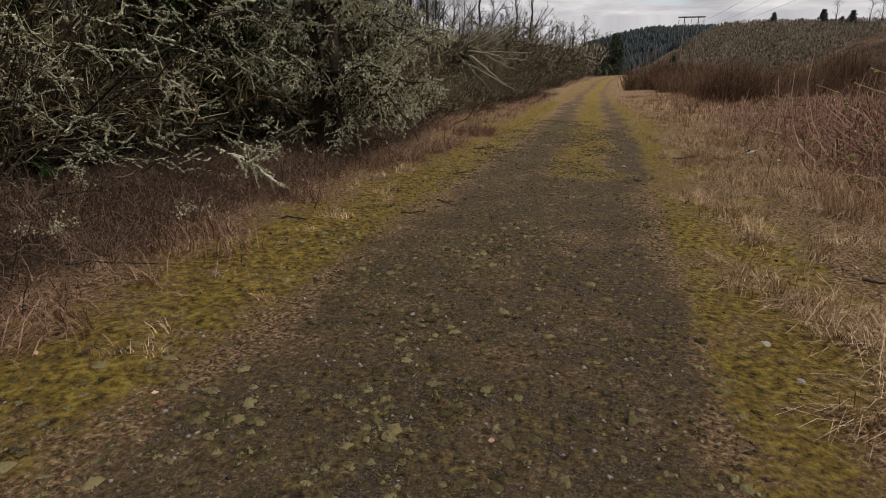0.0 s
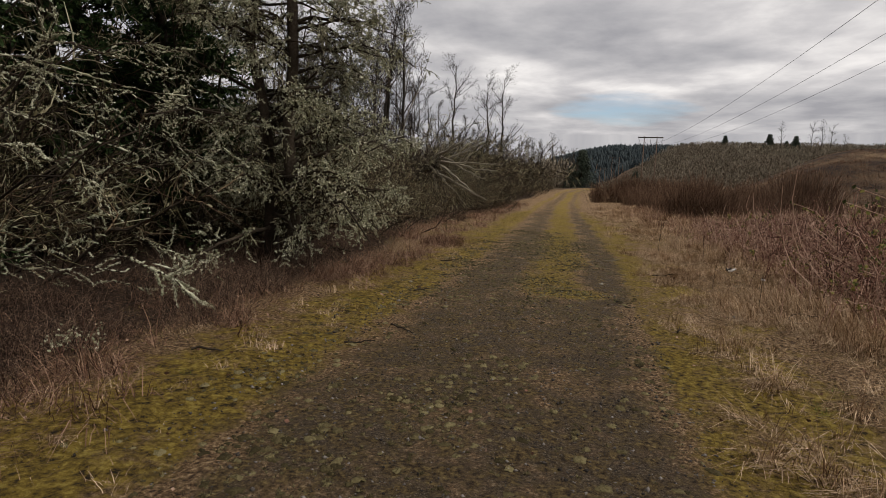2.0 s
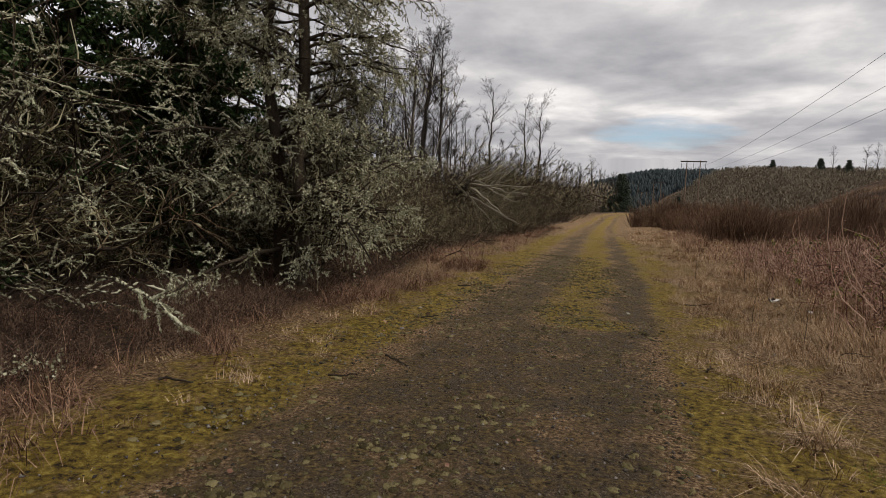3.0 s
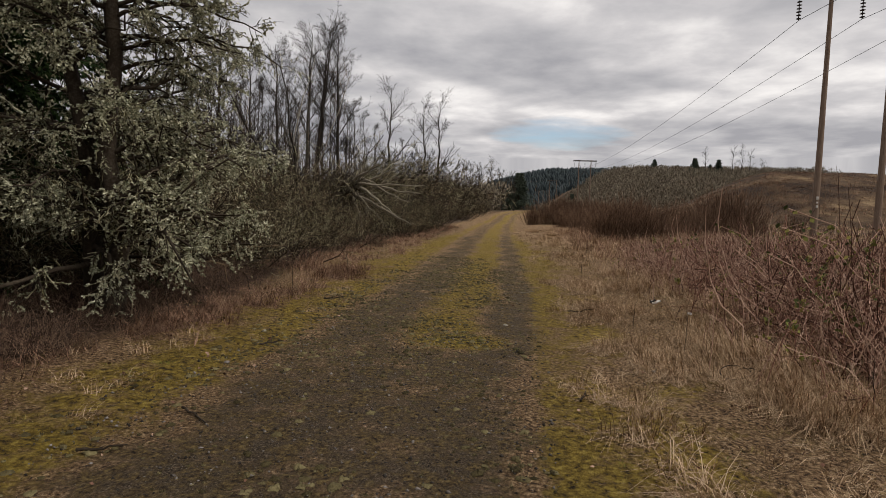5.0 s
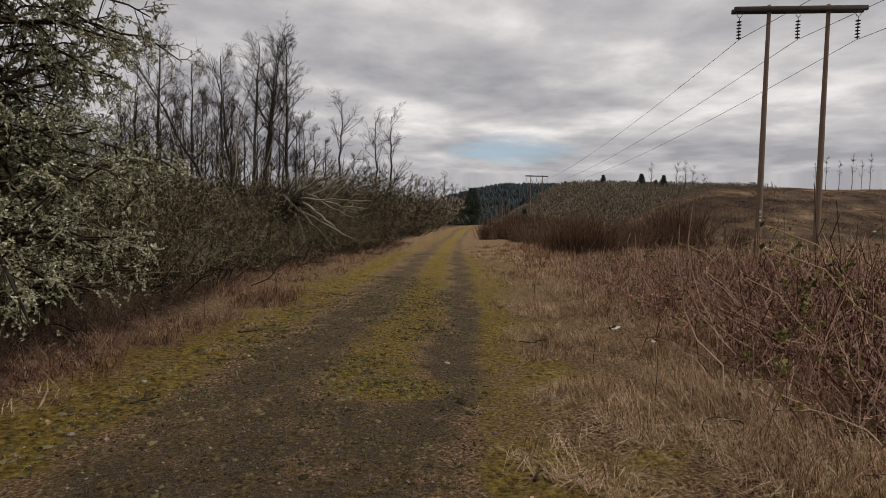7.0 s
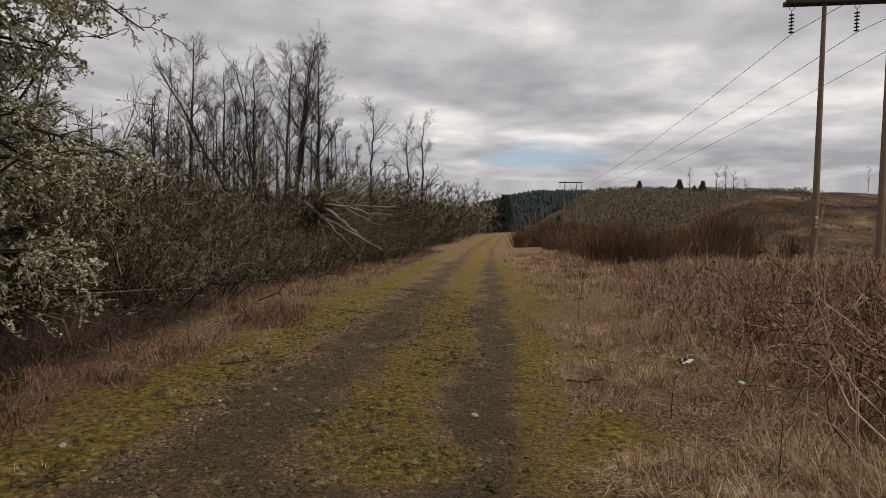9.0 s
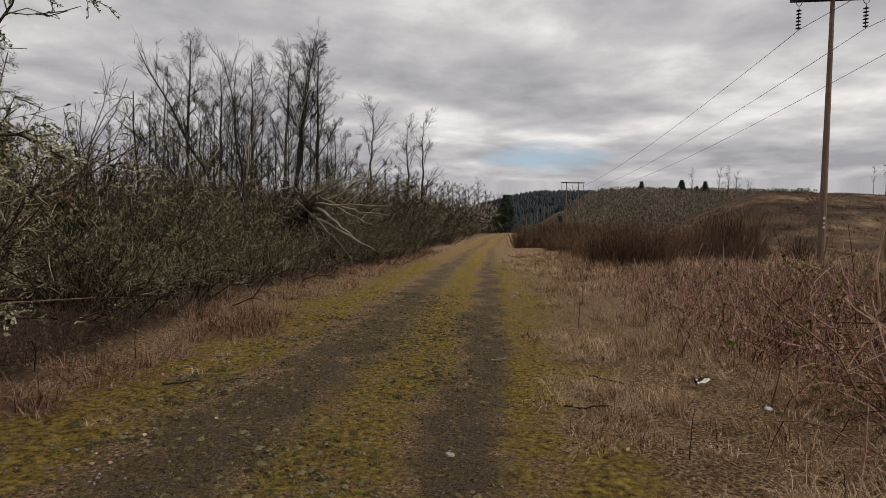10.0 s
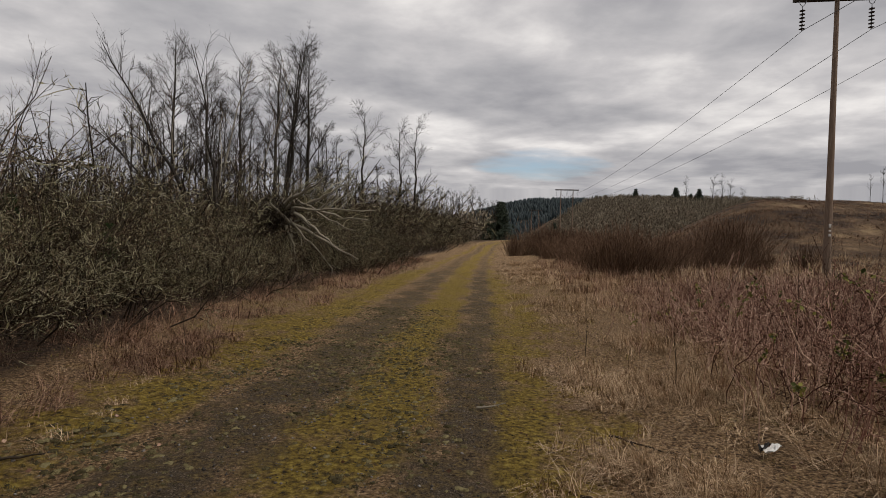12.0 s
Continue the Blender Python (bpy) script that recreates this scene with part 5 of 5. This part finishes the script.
for x, y, L, a in ((-1.77, 6.35, 0.34, -35), (-1.95, 5.7, 0.28, 8), (1.72, 12.18, 0.5, -40), (1.35, 11.2, 0.4, -25), (-2.1, 8.33, 0.25, 30), (-3.6, 3.3, 0.6, 20), (1.0, 7.4, 0.35, 70), (-2.9, 5.0, 0.4, 15), (2.1, 4.6, 0.5, -20), (-2.4, 11.2, 0.3, 10)):
    stick(x, y, L, a)


stick(0.62, 13.0, 0.3, 8, 0.010, "deadwood", "pale bleached stick lying on the gravel rut")


def cane_loop(x, y):
    """A dead cane curled into a ring on the grass."""
    top = new("curled_cane")
    a = np.linspace(0, 2 * np.pi * 1.15, 22)
    P = np.stack([0.15 * np.cos(a), 0.12 * np.sin(a), 0.07 + 0.035 * np.sin(a * 1.3)], 1)[None]
    part("cane", [tubes(P, np.full((1, 22), 0.005), 5)], M["bark"], top, smooth=True)
    top.matrix_basis = place(x, y, 1, 20, drop=0.0)
    return tagged(top, "thin dark dead cane curled into a loop on the grass", "dead cane")


cane_loop(2.4, 8.1)


def crumple(name, size, mat, label, x, y, turn, parts=()):
    bm = bmesh.new()
    bmesh.ops.create_grid(bm, x_segments=6, y_segments=5, size=0.5)
    for v in bm.verts:
        f = noise.noise(Vector((v.co.x * 3 + x, v.co.y * 3 + y, 0.3)))
        v.co = Vector((v.co.x * size[0], v.co.y * size[1] * (1 - 0.5 * v.co.x), size[2] * (0.5 + f) + 0.02))
    bmesh.ops.solidify(bm, geom=bm.faces[:], thickness=0.004)
    bm.normal_update()
    me = bpy.data.meshes.new(name)
    bm.to_mesh(me)
    bm.free()
    me.materials.append(mat)
    top = new(name)
    ob = new("scrap", me)
    ob.parent = top
    top.matrix_basis = place(x, y, 1, turn, drop=-0.03)
    return tagged(top, label, "litter")


wp = crumple("paper_scrap", (0.16, 0.07, 0.05), M["paper"], "crumpled white paper scrap with a dark flap on dry grass", 2.62, 12.12, 40)
flap = crumple("dark_flap", (0.11, 0.035, 0.05), M["darkscrap"], "", 2.62, 12.12, 40)
for o in list(flap.children):
    o.parent = wp
    o.name = "dark_flap"
    o.location = (-0.05, 0.03, 0.012)
bpy.data.objects.remove(flap)


def pebble(x, y, s, mat, label, name="pale_stone"):
    bm = bmesh.new()
    bmesh.ops.create_icosphere(bm, subdivisions=2, radius=1)
    for v in bm.verts:
        k = 1 + 0.35 * noise.noise(v.co * 1.6 + Vector((x, y, 0)))
        v.co = Vector((v.co.x * s * k, v.co.y * s * 0.8 * k, v.co.z * s * 0.55 * k + s * 0.3))
    me = bpy.data.meshes.new(name)
    bm.to_mesh(me)
    bm.free()
    me.materials.append(mat)
    ob = new(name, me)
    ob.matrix_basis = place(x, y, 1, rng.uniform(0, 360), drop=0.0)
    return tagged(ob, label, "stone", "pale stones by the track")


for x, y, s in ((2.94, 11.45, 0.036), (-2.42, 8.83, 0.032), (1.71, 8.2, 0.022), (0.28, 10.05, 0.035), (0.95, 3.4, 0.03), (1.02, 3.0, 0.025), (-1.1, 3.2, 0.02), (-2.2, 7.6, 0.025)):
    pebble(x, y, s, M["stone"] if s < 0.03 else M["paper"] if x > 2 else M["deadwood"], "pale stone lying at the edge of the track")


def seed_plant(x, y):
    top = new("withered_plant")
    n = 12
    d = np.concatenate([rng.normal(size=(n, 2)) * 0.5, np.ones((n, 1))], 1)
    P, R = stems(rng.normal(size=(n, 3)) * np.array([0.06, 0.06, 0]), d, rng.uniform(0.15, 0.36, n), 0.003, 5, 0.25, 0.2)
    each("stalk", P, R, 4, M["cane"], top)
    C, D = along(P, 16, 0.55)
    part("foliage", [flakes(C + rng.normal(size=C.shape) * 0.02, 0.018, 1.3)], M["lichen"], top, "pale felted leaves", joined=True)
    top.matrix_basis = place(x, y, 1, 0, drop=0.0)
    return tagged(top, "withered low plant with pale felted leaves", "plant", "withered plants")


for x, y in ((-3.85, 4.5), (-4.4, 3.7)):
    seed_plant(x, y)


def dead_stalk(x, y, h):
    top = new("dead_weed_stalk")
    P, R = stems(np.zeros((1, 3)), np.array([[0.05, 0.0, 1.0]]), h, 0.005, 6, 0.08)
    P1, R1 = grow(P, R, 9, 0.4, 1, 35, h * 0.22, 3, 0.6, 0.2, 0.2, rmin=0.002)
    part("stem", [tubes(P, R, 4)], M["bark"], top)
    each("side_stem", P1, R1, 3, M["bark"], top)
    top.matrix_basis = place(x, y, 1, rng.uniform(0, 360), drop=0.0)
    return tagged(top, "thin dark dead weed stalk standing in the grass", "weed stalk", "dead weed stalks")


for x, y, h in ((1.9, 10.2, 0.35), (2.2, 9.0, 0.4), (2.5, 14.0, 0.6), (-3.4, 12.0, 0.5), (-3.2, 14.5, 0.55), (2.3, 19.0, 0.6), (3.0, 7.2, 0.5), (1.8, 15.5, 0.5), (-3.7, 9.0, 0.4), (5.9, 11.2, 1.7), (6.3, 11.0, 1.6), (6.8, 19.5, 1.8), (7.6, 21, 1.7), (8.3, 22, 1.8), (9.5, 23, 1.7), (10.4, 23.6, 1.6), (6.0, 22.5, 1.5)):
    dead_stalk(x, y, h)


def bent_cane():
    top = new("pale_broken_cane")
    P, R = stems(np.array([[0, 0, 0.0], [0.1, 0.0, 0.0]]), np.array([[0.45, 0.1, 1.0], [0.9, 0.3, 1.0]]), np.array([1.45, 1.2]), 0.014, 7, 0.08, 0.05)
    each("cane", P, R, 5, M["deadwood"], top)
    top.matrix_basis = place(5.1, 20.3, 1, 0)
    return tagged(top, "pale broken cane leaning out of the brambles", "dead cane")


bent_cane()
